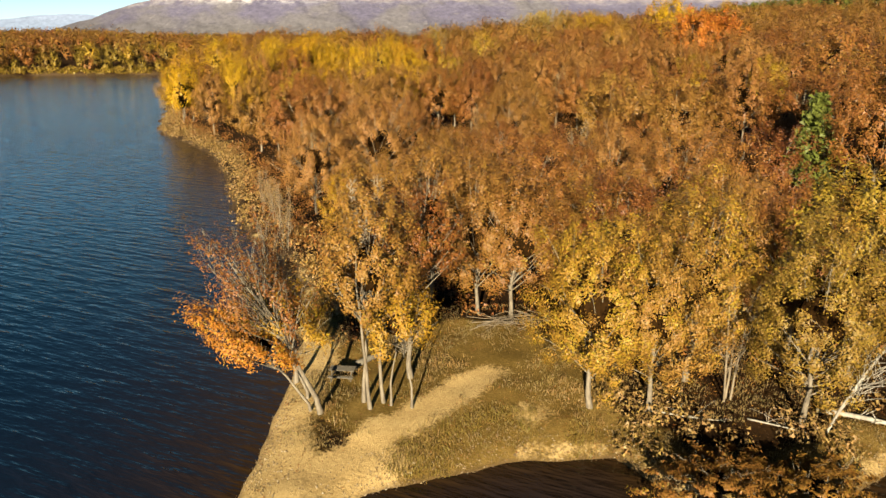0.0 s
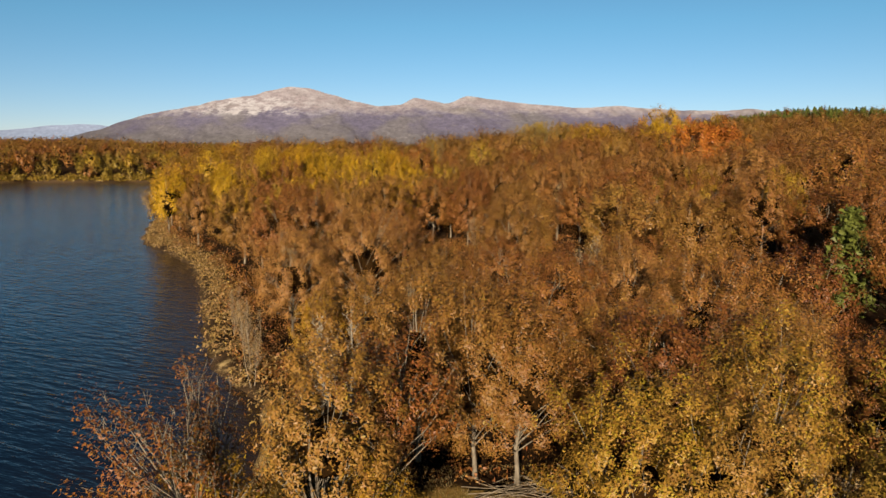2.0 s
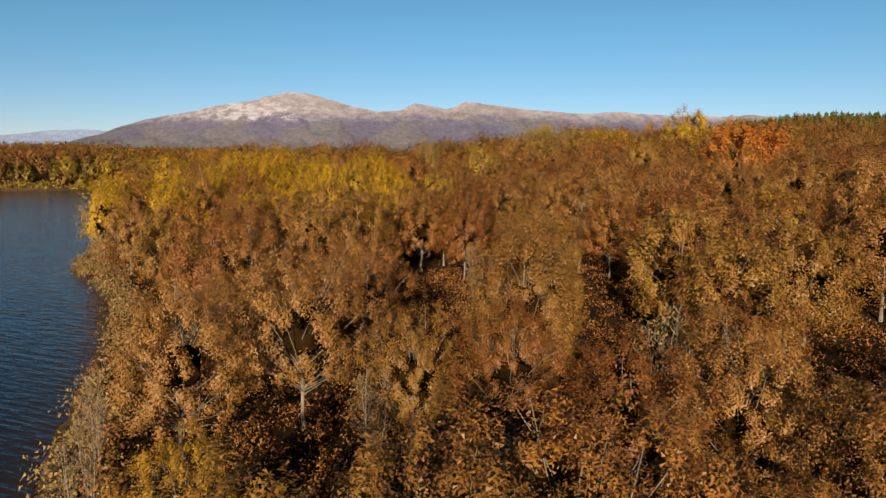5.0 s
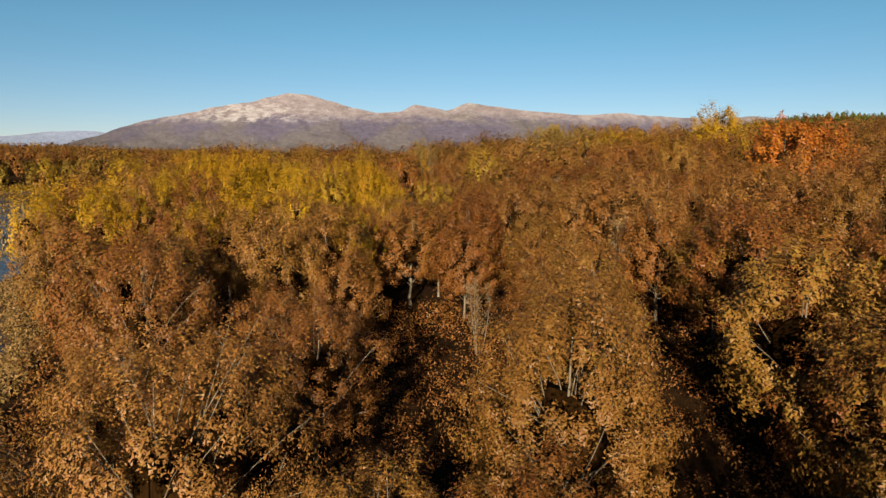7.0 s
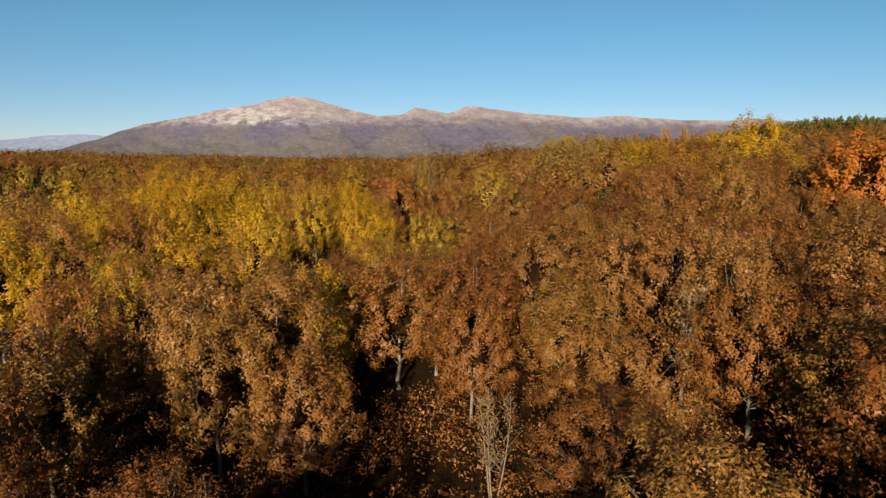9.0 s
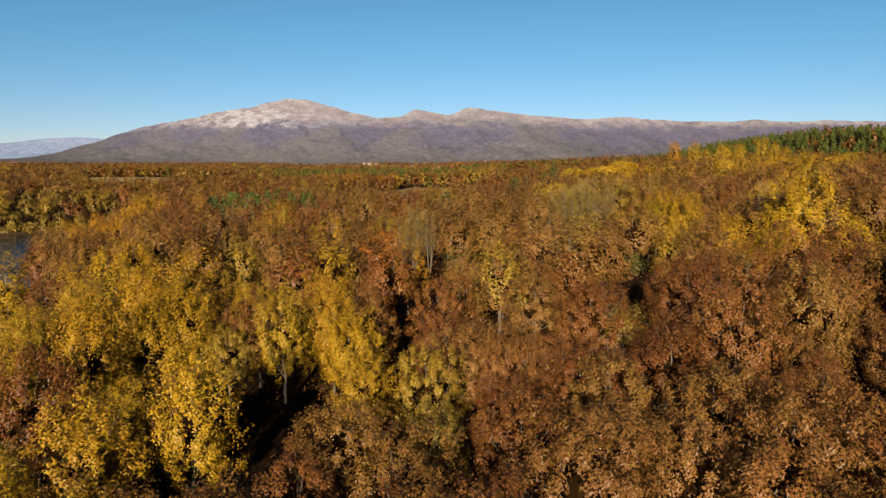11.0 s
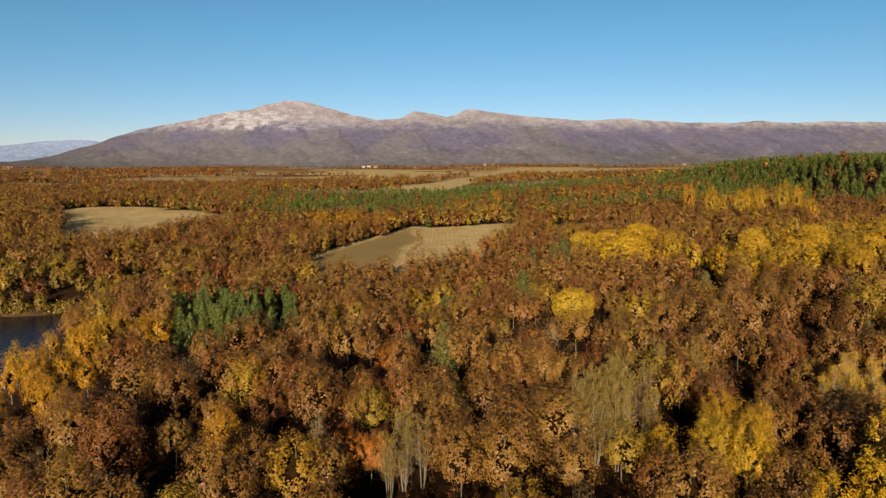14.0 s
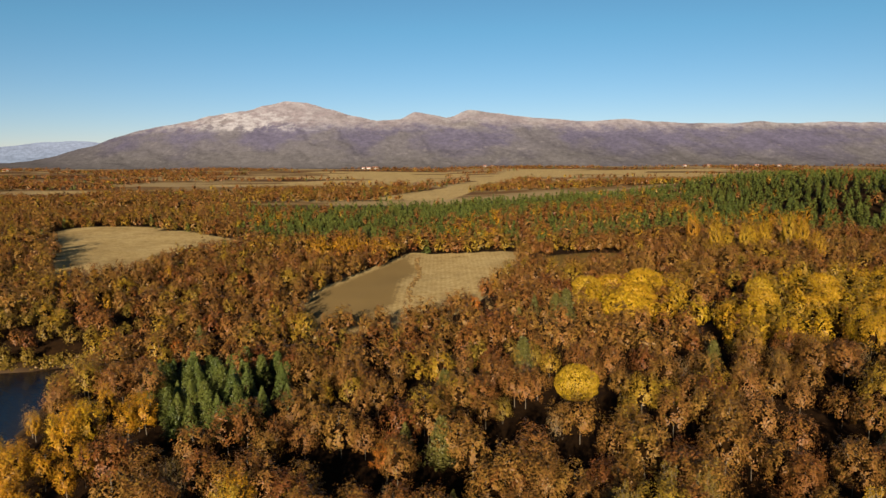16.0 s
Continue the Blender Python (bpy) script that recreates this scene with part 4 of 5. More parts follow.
for x, y, a, s, t in ((83, 528, 2.1, 1.1, 1.0), (112, 524, 0.4, 1.5, 0.9), (101, 498, 3.3, 1.3, 0.95), (97, 530, 5.0, 1.1, 1.0), (78, 505, 4.0, 0.8, 0.9), (138, 452, 0.3, 0.8, 1.1), (152, 470, 1.7, 0.9, 1.15), (168, 455, 2.9, 0.85, 1.2), (182, 472, 3.6, 0.95, 1.1), (199, 458, 4.4, 0.85, 1.2),
                      (214, 474, 5.3, 0.9, 1.15), (160, 492, 0.9, 0.9, 1.2), (192, 494, 2.4, 1.0, 1.1), (228, 490, 3.1, 0.95, 1.2), (240, 466, 4.9, 0.9, 1.1)):
    put(wide, x, y, a, s, t)


# ---- woods farther off: counted by nobody ----
def wood_stuff(name, pts, leafn, leaf_size, label, seed, trunk=True, m=7, loose=0.4, heart=True, size=1.0):
    """One joined wood per leaf material from low-detail trees at the points (x, y, kind); m clumps to a crown."""
    g = np.random.default_rng(seed)
    by = {}
    for x, y, kind in pts:
        by.setdefault(kind, []).append((x, y))
    for kind, xy in by.items():
        xy = np.array(xy)
        n = len(xy)
        z = ground_height(xy[:, 0], xy[:, 1])
        con = kind in ("pine", "spruce")
        H = size * g.uniform(0.72, 1.14, n) * {"poplar": 16, "amber": 14.5, "pine": 12.5, "spruce": 11, "bare": 11, "olive": 10.5, "maple": 10}.get(kind, 14.6)
        R = H * g.uniform(0.85, 1.15, n) * {"poplar": 0.25, "amber": 0.25, "pine": 0.25, "spruce": 0.27, "bare": 0.24}.get(kind, 0.345)
        fine = 1.35 if kind in ("poplar", "amber") else 0.5 if kind == "bare" else 1
        k = max(int(leafn * fine), 5)
        way = None
        if con:
            s = g.uniform(0, 1, (n, k)) ** 1.3
            a = g.uniform(0, 6.283, (n, k))
            rad = R[:, None] * (1 - s) ** 0.8 * np.sqrt(g.uniform(0.45, 1.1, (n, k))) * 1.25
            c = np.stack([rad * np.cos(a), rad * np.sin(a), H[:, None] * (0.12 + 0.9 * s)], -1)
            o = np.stack([np.cos(a) * 0.8, np.sin(a) * 0.8, np.full((n, k), 0.8)], -1)
        else:
            tall = kind in ("poplar", "amber")
            per = max(k // m, 1)
            k = per * m
            c, o, way, cen, cr, ax = crown_cloud(g, H, R, (0.12 if tall else 0.16) if m > 40 else 0.03, m, per, 0.86, 1.35 if tall else 1.08, 0.14, 0.6 if tall else 0.5, 0.4 if m > 20 else 0.25)
            way = way.reshape(-1, 3)
        c = c + np.stack([xy[:, 0], xy[:, 1], z], 1)[:, None]
        blade = np.repeat((leaf_size * H / 12.5)[:, None], k, 1).ravel() * {"bare": 0.7, "poplar": 0.78, "amber": 0.78}.get(kind, 1.0)
        lv, lq = kites(c.reshape(-1, 3), o.reshape(-1, 3), blade, g, 0.0 if way is not None else 0.2, 1.7, loose, way, 0.95)
        tone = g.uniform(0, 1, n)
        tint = np.repeat(tone, 3 * k)
        mats = [LABELS[kind][2]]
        # a near-black core per crown stands in for the shade between leaves
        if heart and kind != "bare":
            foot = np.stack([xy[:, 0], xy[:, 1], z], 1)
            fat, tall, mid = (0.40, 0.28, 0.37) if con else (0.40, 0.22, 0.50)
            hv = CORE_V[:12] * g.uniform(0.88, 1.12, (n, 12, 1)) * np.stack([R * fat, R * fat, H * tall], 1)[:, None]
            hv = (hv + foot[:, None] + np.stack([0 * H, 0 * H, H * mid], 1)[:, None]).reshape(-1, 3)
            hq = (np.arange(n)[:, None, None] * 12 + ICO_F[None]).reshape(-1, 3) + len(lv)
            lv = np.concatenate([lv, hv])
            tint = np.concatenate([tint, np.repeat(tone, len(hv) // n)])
        slots, faces = np.zeros(len(lq)), [lq]
        if kind == "bare" and trunk:
            w = 46
            a = g.uniform(0, 6.283, (n, w))
            q0 = np.sqrt(g.uniform(0, 1, (n, w))) * R[:, None] * 0.75
            z0 = H[:, None] * g.uniform(0.15, 0.7, (n, w))
            c0 = np.stack([q0 * np.cos(a), q0 * np.sin(a), z0], -1) + np.stack([xy[:, 0], xy[:, 1], z], 1)[:, None]
            up = np.stack([np.cos(a) * 0.25, np.sin(a) * 0.25, np.ones((n, w))], -1) * (H[:, None] * g.uniform(0.18, 0.4, (n, w)))[..., None]
            wd = np.stack([np.sin(g.uniform(0, 6.28, (n, w))), np.cos(a), 0 * a], -1) * 0.045
            hv = np.stack([c0 - wd, c0 + wd, c0 + up], 2).reshape(-1, 3)
            faces.append(np.arange(len(hv)).reshape(-1, 3) + len(lv))
            slots = np.concatenate([slots, np.full(n * w, 2)])
            lv = np.concatenate([lv, hv])
            tint = np.concatenate([tint, np.zeros(len(hv))])
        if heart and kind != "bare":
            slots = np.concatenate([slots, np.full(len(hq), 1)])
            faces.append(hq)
        mats.append(TWIG_SHADE)
        if trunk:
            tr = H * 0.012
            f = np.stack([xy[:, 0], xy[:, 1], z - 0.3], 1)
            t = np.stack([xy[:, 0] + g.normal(0, 0.4, n), xy[:, 1] + g.normal(0, 0.4, n), z + H * 0.85], 1)
            th = np.arange(3) * 2.094
            ring = np.stack([np.cos(th), np.sin(th), np.zeros(3)], 1)
            tv = np.stack([f[:, None] + ring * tr[:, None, None], t[:, None] + ring * tr[:, None, None] * 0.3], 1).reshape(-1, 3)
            b = np.arange(n)[:, None, None] * 6 + np.array([[0, 1, 4, 3], [1, 2, 5, 4], [2, 0, 3, 5]])[None] + len(lv)
            tq = b.reshape(-1, 4)
            lv = np.concatenate([lv, tv])
            tint = np.concatenate([tint, np.zeros(len(tv))])
            slots = np.concatenate([slots, np.full(len(tq), 2)])
            faces.append(tq)
            mats.append(LABELS[kind][3])
            if way is not None:
                w = 7
                pick = g.integers(0, m, (n, w))[..., None].repeat(3, -1)
                foot3 = np.stack([xy[:, 0], xy[:, 1], z], 1)[:, None]
                tip = np.take_along_axis(cen + ax * cr[..., None] * 1.3, pick, 1) + foot3
                low = foot3 + np.stack([0 * H, 0 * H, H * 0.42], -1)[:, None] + 0 * tip
                a = g.uniform(0, 6.283, (n, w))
                wd = np.stack([np.cos(a), np.sin(a), 0 * a], -1) * 0.06
                bv = np.stack([low - wd, low + wd, tip], 2).reshape(-1, 3)
                faces.append(np.arange(len(bv)).reshape(-1, 3) + len(lv))
                lv = np.concatenate([lv, bv])
                tint = np.concatenate([tint, np.zeros(len(bv))])
                slots = np.concatenate([slots, np.full(n * w, 2)])
        ob = new(name, mesh_of(name, lv, faces, mats, slots, False, {"tint": tint}))
        tagged(ob, LABELS[kind][0].split(" with")[0].split(" stand")[0] + ", " + label, "wood", kind="stuff")


def with_kinds(xy, seed):
    g = np.random.default_rng(seed)
    return [t for t in ((x, y, wood_kind(x, y, g.uniform(0, 1, 2))) for x, y in xy) if t[2] != "none"]


def view_wide(y0, y1, step, seed):
    w = 0.7 * y1 + 20
    return spots(-w, w, y0, y1, step, seed)


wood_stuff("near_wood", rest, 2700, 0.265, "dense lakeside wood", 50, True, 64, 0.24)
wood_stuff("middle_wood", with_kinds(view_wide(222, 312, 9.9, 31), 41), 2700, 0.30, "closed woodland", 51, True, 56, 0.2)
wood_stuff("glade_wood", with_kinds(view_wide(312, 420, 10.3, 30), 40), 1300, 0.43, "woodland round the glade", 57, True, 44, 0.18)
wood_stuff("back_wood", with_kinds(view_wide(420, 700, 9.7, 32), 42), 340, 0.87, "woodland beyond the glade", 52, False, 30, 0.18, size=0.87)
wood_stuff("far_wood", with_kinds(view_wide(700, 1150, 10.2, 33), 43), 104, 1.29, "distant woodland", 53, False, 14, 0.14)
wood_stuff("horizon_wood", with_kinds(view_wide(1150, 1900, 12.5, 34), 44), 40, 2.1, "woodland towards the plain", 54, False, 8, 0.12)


side = spots(-60, 330, 8, 260, 8.5, 35, 95, 1.0)
wood_stuff("side_wood", with_kinds(side, 45), 400, 0.58, "wood beside the way", 56, True, 46, 0.25)


# ---- rows of trees and copses out on the plain ----
g2 = np.random.default_rng(99)
px, py = g2.uniform(-3000, 3000, 26000), 1900 + 2400 * g2.uniform(0, 1, 26000) ** 1.2
keep = (np.abs(px) < 0.68 * py) & (waves2(px * 0.35, py, 0.012, 45, 3) > 0.02) & (inside_distance(FIELD_FAR, px, py) < -20) & ((inside_distance(FIELD_PLAIN, px, py) < -20) | (waves2(px * 0.3, py, 0.02, 46, 2) < -0.5))
keep &= g2.uniform(0, 1, len(px)) < 0.8
kinds = np.where(g2.uniform(0, 1, len(px)) < 0.07, "gold", np.where(g2.uniform(0, 1, len(px)) < 0.08, "pine", "oak"))
wood_stuff("plain_wood", [(x, y, k) for x, y, k in zip(px[keep], py[keep], kinds[keep])], 14, 3.9, "copses out on the plain", 55, False, 5, 0.12)


# ---- the point by the lake: trees, table, logs ----
LABELS["tan_gold"] = ("", "", leaf_material("tan_gold_leaf", [(0.098, 0.0505, 0.0072), (0.108, 0.0585, 0.0070), (0.088, 0.0430, 0.0070), (0.104, 0.0550, 0.0068)], (0.125, 0.086, 0.006), 0.27), BARK)
LABELS["orange"] = ("", "", leaf_material("orange_leaf", [(0.128, 0.046, 0.006), (0.138, 0.056, 0.006), (0.115, 0.038, 0.006)], (0.16, 0.085, 0.007), 0.2), BARK)


def special(kind, name, x, y, label, **kw):
    """A tree built for its own spot."""
    root = tree_thing(name, broadleaf(rng, **kw), LABELS[kind][3], LABELS[kind][2], label, "tree")
    root.matrix_basis = tree_at(x, y)
    return root


special("oak", "leaning_oak_tree", -7.3, 36.5, "sparse rusty oak leaning far out over the lake", height=12.1, radius=2.9, base=0.34, clumps=46, per=95, leaf=0.11,
        lean=(-5.6, -0.6), limbs=50, twigs=6, fill=0.6, plume=1.9, ragged=0.45, heart=0)
special("gold", "small_golden_oak_tree", -8.6, 38.6, "small golden oak beside the leaning tree", height=8.0, radius=2.9, base=0.40, clumps=52, per=150, leaf=0.125, lean=(-2.2, 0.4), limbs=36)
special("orange", "leaning_orange_tree", -8.0, 36.9, "orange young tree leaning over the water", height=7.4, radius=2.5, base=0.36, clumps=45, per=150, leaf=0.125, lean=(-5.6, -0.8), limbs=36)
special("tan", "three_stemmed_oak_tree", -4.3, 37.3, "tan-brown oak with three pale slender stems", height=13.8, radius=3.1, base=0.34, clumps=110, per=150, leaf=0.125, stems=3, limbs=36)
special("gold", "slender_oak_tree", -2.6, 36.8, "slender oak with yellow-green lower leaves", height=8.0, radius=2.3, base=0.45, clumps=38, per=150, leaf=0.125, stems=2, limbs=36)
special("oak", "slender_brown_oak_tree", -2.1, 40.6, "slender brown oak with straight pale trunk", height=13.0, radius=2.9, base=0.42, clumps=74, per=150, leaf=0.125, limbs=36)
for x, y, kind, s, tl in ((13, 45, "oak", 1.05, 1.05), (19.5, 46.5, "tan", 0.95, 1.1),
                          (24.5, 44.5, "oak", 1.0, 1.0), (30, 36, "olive", 1.0, 1.0), (-1.0, 54, "tan", 1.08, 1.05), 
                          (-10.5, 70, "gold", 0.62, 1.1), (-20.4, 80, "bare", 0.62, 1.0), (-18, 74.5, "bare", 0.7, 1.0), (-23.5, 87, "bare", 0.66, 1.0), (-21.5, 83.5, "bare", 0.6, 1.0), (-17, 71, "bare", 0.55, 1.0), (17.5, 37.5, "bare", 0.9, 1.0), (31, 42, "tan", 1.0, 1.0), (35, 37, "tan", 0.95, 1.0)):
    single(kind, 0, x, y, s, tl)
for kind, name, x, y, h, r, label in (("tan_gold", "golden_oak_tree", 9.1, 37.3, 12.8, 4.0, "golden oak with a bare pale trunk by the cove"), ("tan", "tan_oak_tree", 12.4, 36.6, 12.4, 3.8, "tan-gold oak with a bare pale trunk by the cove"),
                                      ("tan_gold", "golden_oak_tree", 15.8, 40.0, 13.6, 4.2, "golden oak with a bare pale trunk by the cove"), ("olive", "hornbeam_tree", 21.1, 35.4, 12.6, 3.8, "olive-yellow hornbeam with a bare trunk by the cove"),
                                      ("tan_gold", "golden_oak_tree", 26.5, 40.5, 13.2, 4.2, "golden oak with a bare pale trunk by the cove")):
    special(kind, name, x, y, label, height=h, radius=r, base=0.13, clumps=185, per=165, leaf=0.105, limbs=26, twigs=2, low=0.75, plume=1.1)
special("tan", "spreading_golden_oak_tree", 5.4, 50.4, "broad tan-gold oak leafy down to the ground", height=12.4, radius=4.6, base=0.10, clumps=160, per=150, leaf=0.125, limbs=36)
special("tan", "overhanging_oak_tree", 14.0, 29.9, "low tan-gold oak hanging over the cove", height=1.9, radius=3.0, base=0.02, clumps=90, per=130, leaf=0.125, lean=(-0.8, -2.0), limbs=36, twigs=4)
special("tan", "overhanging_brown_oak_tree", 18.6, 29.5, "low tan-gold oak hanging over the cove", height=1.8, radius=2.8, base=0.02, clumps=85, per=130, leaf=0.125, lean=(-0.6, -1.8), limbs=36, twigs=4)
special("oak", "slender_sparse_tree", -10.0, 41.6, "slender sparse rusty tree at the water's edge", height=12.8, radius=1.7, base=0.42, clumps=40, per=45, leaf=0.12, lean=(-1.2, -0.8), limbs=40, twigs=5, fill=0.7, plume=1.6, ragged=0.4, heart=0)
special("poplar", "tall_poplar_tree", 77.8, 250, "tall broad yellow poplar above the wood", height=25.0, radius=6.6, base=0.1, clumps=170, per=110, leaf=0.36, limbs=14, twigs=0, fill=0.9, plume=1.3, ragged=0.07, low=0.7)
special("tan", "broad_tan_oak_tree", 8.7, 91.5, "broad tall tan-gold oak above its brown neighbours", height=15.6, radius=4.9, base=0.16, fill=0.9, clumps=300, per=190, leaf=0.118, limbs=34, twigs=2, low=0.7, plume=1.08, ragged=0.16)
pale = tree_thing("pale_bare_tree", bare_tree(rng, 12.2, 3.0, 4, 30, 260, 0.13), PALE_BARK, DRY, "leafless pale grey tree with fanning branches", "tree")
pale.matrix_basis = tree_at(-5.4, 48.2, 0.4)
bt, bc_ = bare_tree(rng, 10.5, 3.2, 2, 34, 70, 0.18)
lean_bare = tree_thing("leaning_bare_tree", (bt, bc_), PALE_BARK, DRY, "leafless pale tree leaning out of the shore scrub", "tree")
lean_bare.matrix_basis = tree_at(21.9, 34.6) @ Matrix.Rotation(radians(22), 4, "Y")

for p in [p for ps in protos.values() for p in ps if p not in used]:
    for o in (*p.children_recursive, p):
        bpy.data.objects.remove(o)


def beam(sx, sy, sz, m, bevel=0.012):
    """A bevelled timber of that size, as vertices placed by the matrix m."""
    bm = bmesh.new()
    bmesh.ops.create_cube(bm, size=1, matrix=Matrix.Diagonal((sx, sy, sz, 1)))
    bmesh.ops.bevel(bm, geom=bm.edges[:], offset=bevel, segments=1, affect="EDGES")
    bmesh.ops.transform(bm, matrix=m, verts=bm.verts)
    return bm


def bm_part(name, bm, mat, parent, label=""):
    me = bpy.data.meshes.new(name)
    bm.to_mesh(me)
    bm.free()
    me.materials.append(mat)
    return part(name, me, parent, label)


def picnic_table(x, y, turn):
    root = tagged(new("picnic_table"), "weathered grey wooden picnic table with two benches on dry grass", "picnic table")
    for i in range(4):
        bm_part("tabletop_board", beam(1.7, 0.17, 0.045, pose(0, -0.28 + 0.187 * i, 0.75)), WOOD, root)
    for s in (-1, 1):
        for i in range(2):
            bm_part("bench_board", beam(1.7, 0.13, 0.045, pose(0, s * (0.62 + 0.145 * i), 0.45)), WOOD, root)
        bm_part("cross_beam", beam(0.07, 1.62, 0.09, pose(s * 0.6, 0, 0.38)), WOOD, root)
        bm_part("top_batten", beam(0.06, 0.70, 0.06, pose(s * 0.6, 0, 0.697)), WOOD, root)
        for q in (-1, 1):
            bm_part("leg", beam(0.06, 0.10, 0.88, pose(s * 0.66, q * 0.42, 0.36, q * 28, 0, 0)), WOOD, root)
    root.matrix_basis = tree_at(x, y, turn)
    return root


picnic_table(-6.7, 41.2, radians(-6))


def fallen_log(name, a, b, r0, r1, label, mat, bend=0.03, limbs=0):
    za, zb = (float(ground_height(np.array([p[0]]), np.array([p[1]]))[0]) for p in (a, b))
    A = np.array([a[0], a[1], za + r0 * 0.8])
    B = np.array([b[0], b[1], zb + r1 * 0.8])
    mid = (A + B) / 2
    pieces = [limb(A - mid, B - mid, r0, r1, rng, bend, 7, 8)]
    d = B - A
    for _ in range(limbs):
        p0 = A - mid + d * rng.uniform(0.3, 1)
        pieces.append(limb(p0, p0 + np.array([rng.normal(0, 0.7), rng.normal(0, 0.7), rng.uniform(0.2, 1.1)]), r1 * 0.5, 0.012, rng, 0.1, 4, 4))
    v, q = joined(pieces)
    n = 8
    caps = [np.array([[0, 3, 2, 1], [0, 5, 4, 3], [0, 7, 6, 5]]), np.array([[0, 1, 2, 3], [0, 3, 4, 5], [0, 5, 6, 7]]) + 6 * n]
    ob = tagged(new(name, mesh_of(name, v, np.concatenate([q] + caps), [mat], None, True)), label, "log")
    ob.location = mid
    return ob


fallen_log("log", (-5.9, 42.6), (-4.5, 43.9), 0.24, 0.20, "thick pale barkless log lying in the grass", WOOD)
fallen_log("fallen_trunk", (22.6, 36.6), (27.5, 34.4), 0.17, 0.10, "long pale fallen trunk among shore scrub", PALE_BARK, 0.04, 9)
fallen_log("driftwood", (12.5, 36.8), (16.5, 35.2), 0.07, 0.03, "thin bleached fallen branch near the cove", PALE_BARK, 0.06, 7)
fallen_log("driftwood", (18.0, 35.6), (21.0, 34.4), 0.06, 0.03, "thin bleached fallen branch near the cove", PALE_BARK, 0.06, 7)


def brush_pile(x, y, wide):
    root = tagged(new("brush_pile"), "heap of cut grey branches at the wood's edge", "brush pile")
    for _ in range(46):
        a = rng.normal(0, 0.5)
        c = np.array([rng.uniform(-wide, wide), rng.normal(0, 0.5), rng.uniform(0.05, 0.5)])
        d = np.array([math.cos(a), math.sin(a), rng.normal(0, 0.15)]) * rng.uniform(0.9, 2.2)
        part("branch", mesh_of("cut_branch", *limb(c - d, c + d, rng.uniform(0.015, 0.04), 0.01, rng, 0.08, 4, 4), [TWIG_BARK], None, True), root)
    root.location = (x, y, float(ground_height(np.array([x]), np.array([y]))[0]))


brush_pile(6.2, 49.0, 2.6)


# ---- undergrowth, grass, pebbles ----
def stuff(name, v, q, mat, label, category):
    return tagged(new(name, mesh_of(name, v, q, [mat], None, False, {"tint": np.repeat(rng.uniform(0, 1, len(q)), q.shape[1])})), label, category, kind="stuff")


def scatter(n, x0, x1, y0, y1, rule):
    x, y = rng.uniform(x0, x1, n), rng.uniform(y0, y1, n)
    k = rule(x, y, shore_distance(x, y))
    return x[k], y[k]


def blades(x, y, height, mat, name, label, per=7, width=0.02, spread=0.10):
    n = len(x)
    z = ground_height(x, y)
    c = np.repeat(np.stack([x, y, z], 1), per, 0) + np.concatenate([rng.normal(0, spread, (n * per, 2)), np.zeros((n * per, 1))], 1)
    a = rng.uniform(0, 6.28, n * per)
    side = np.stack([np.cos(a), np.sin(a), 0 * a], 1) * width
    h = np.repeat(height, per) * rng.uniform(0.5, 1.2, n * per)
    tip = c + np.stack([rng.normal(0, 0.3, n * per) * h, rng.normal(0, 0.3, n * per) * h, h], 1)
    low = c - np.array([0, 0, 0.03])
    v = np.stack([low - side, low + side, tip + side * 0.3, tip - side * 0.3], 1).reshape(-1, 3)
    return stuff(name, v, np.arange(len(v)).reshape(-1, 4), mat, label, "grass")


STRAW = leaf_material("dry_grass_blade", [(0.097, 0.069, 0.027), (0.079, 0.050, 0.019), (0.114, 0.082, 0.035)], (0.075, 0.066, 0.018), 0.2, 0.3)
REED = leaf_material("green_grass_blade", [(0.070, 0.045, 0.009), (0.085, 0.052, 0.012), (0.075, 0.056, 0.010)], (0.055, 0.050, 0.008), 0.2, 0.25)
def off_path(x, y, wide):
    return np.abs(x - (-6.2 + 0.87 * (y - 31))) > wide * rng.uniform(0.4, 1.4, x.shape)


gx, gy = scatter(7500, -10, 26, 28, 53, lambda x, y, d: (d > 0.9) & off_path(x, y, 1.9) & (waves2(x, y, 0.9, 3, 2) > -0.2))
blades(gx, gy, np.full(len(gx), 0.15), STRAW, "dry_grass", "short dry tan grass on the point", 7, 0.018, 0.15)
gx, gy = scatter(1500, -3, 9, 31, 38, lambda x, y, d: (d > 0.1) & (d < 4.2) & off_path(x, y, 2.4) & (waves2(x, y, 0.8, 4, 2) > -0.15))
blades(gx, gy, rng.uniform(0.06, 0.24, len(gx)), REED, "bank_grass", "yellow-green grass along the cove bank", 12, 0.02, 0.2)
gx, gy = scatter(900, -8, 10, 32, 44, lambda x, y, d: (d > 0.6) & off_path(x, y, 2.2) & (waves2(x, y, 0.7, 6, 2) > 0.15))
blades(gx, gy, rng.uniform(0.12, 0.4, len(gx)), DRY, "brown_weeds", "withered brown weeds in tufts on the point", 12, 0.016, 0.16)


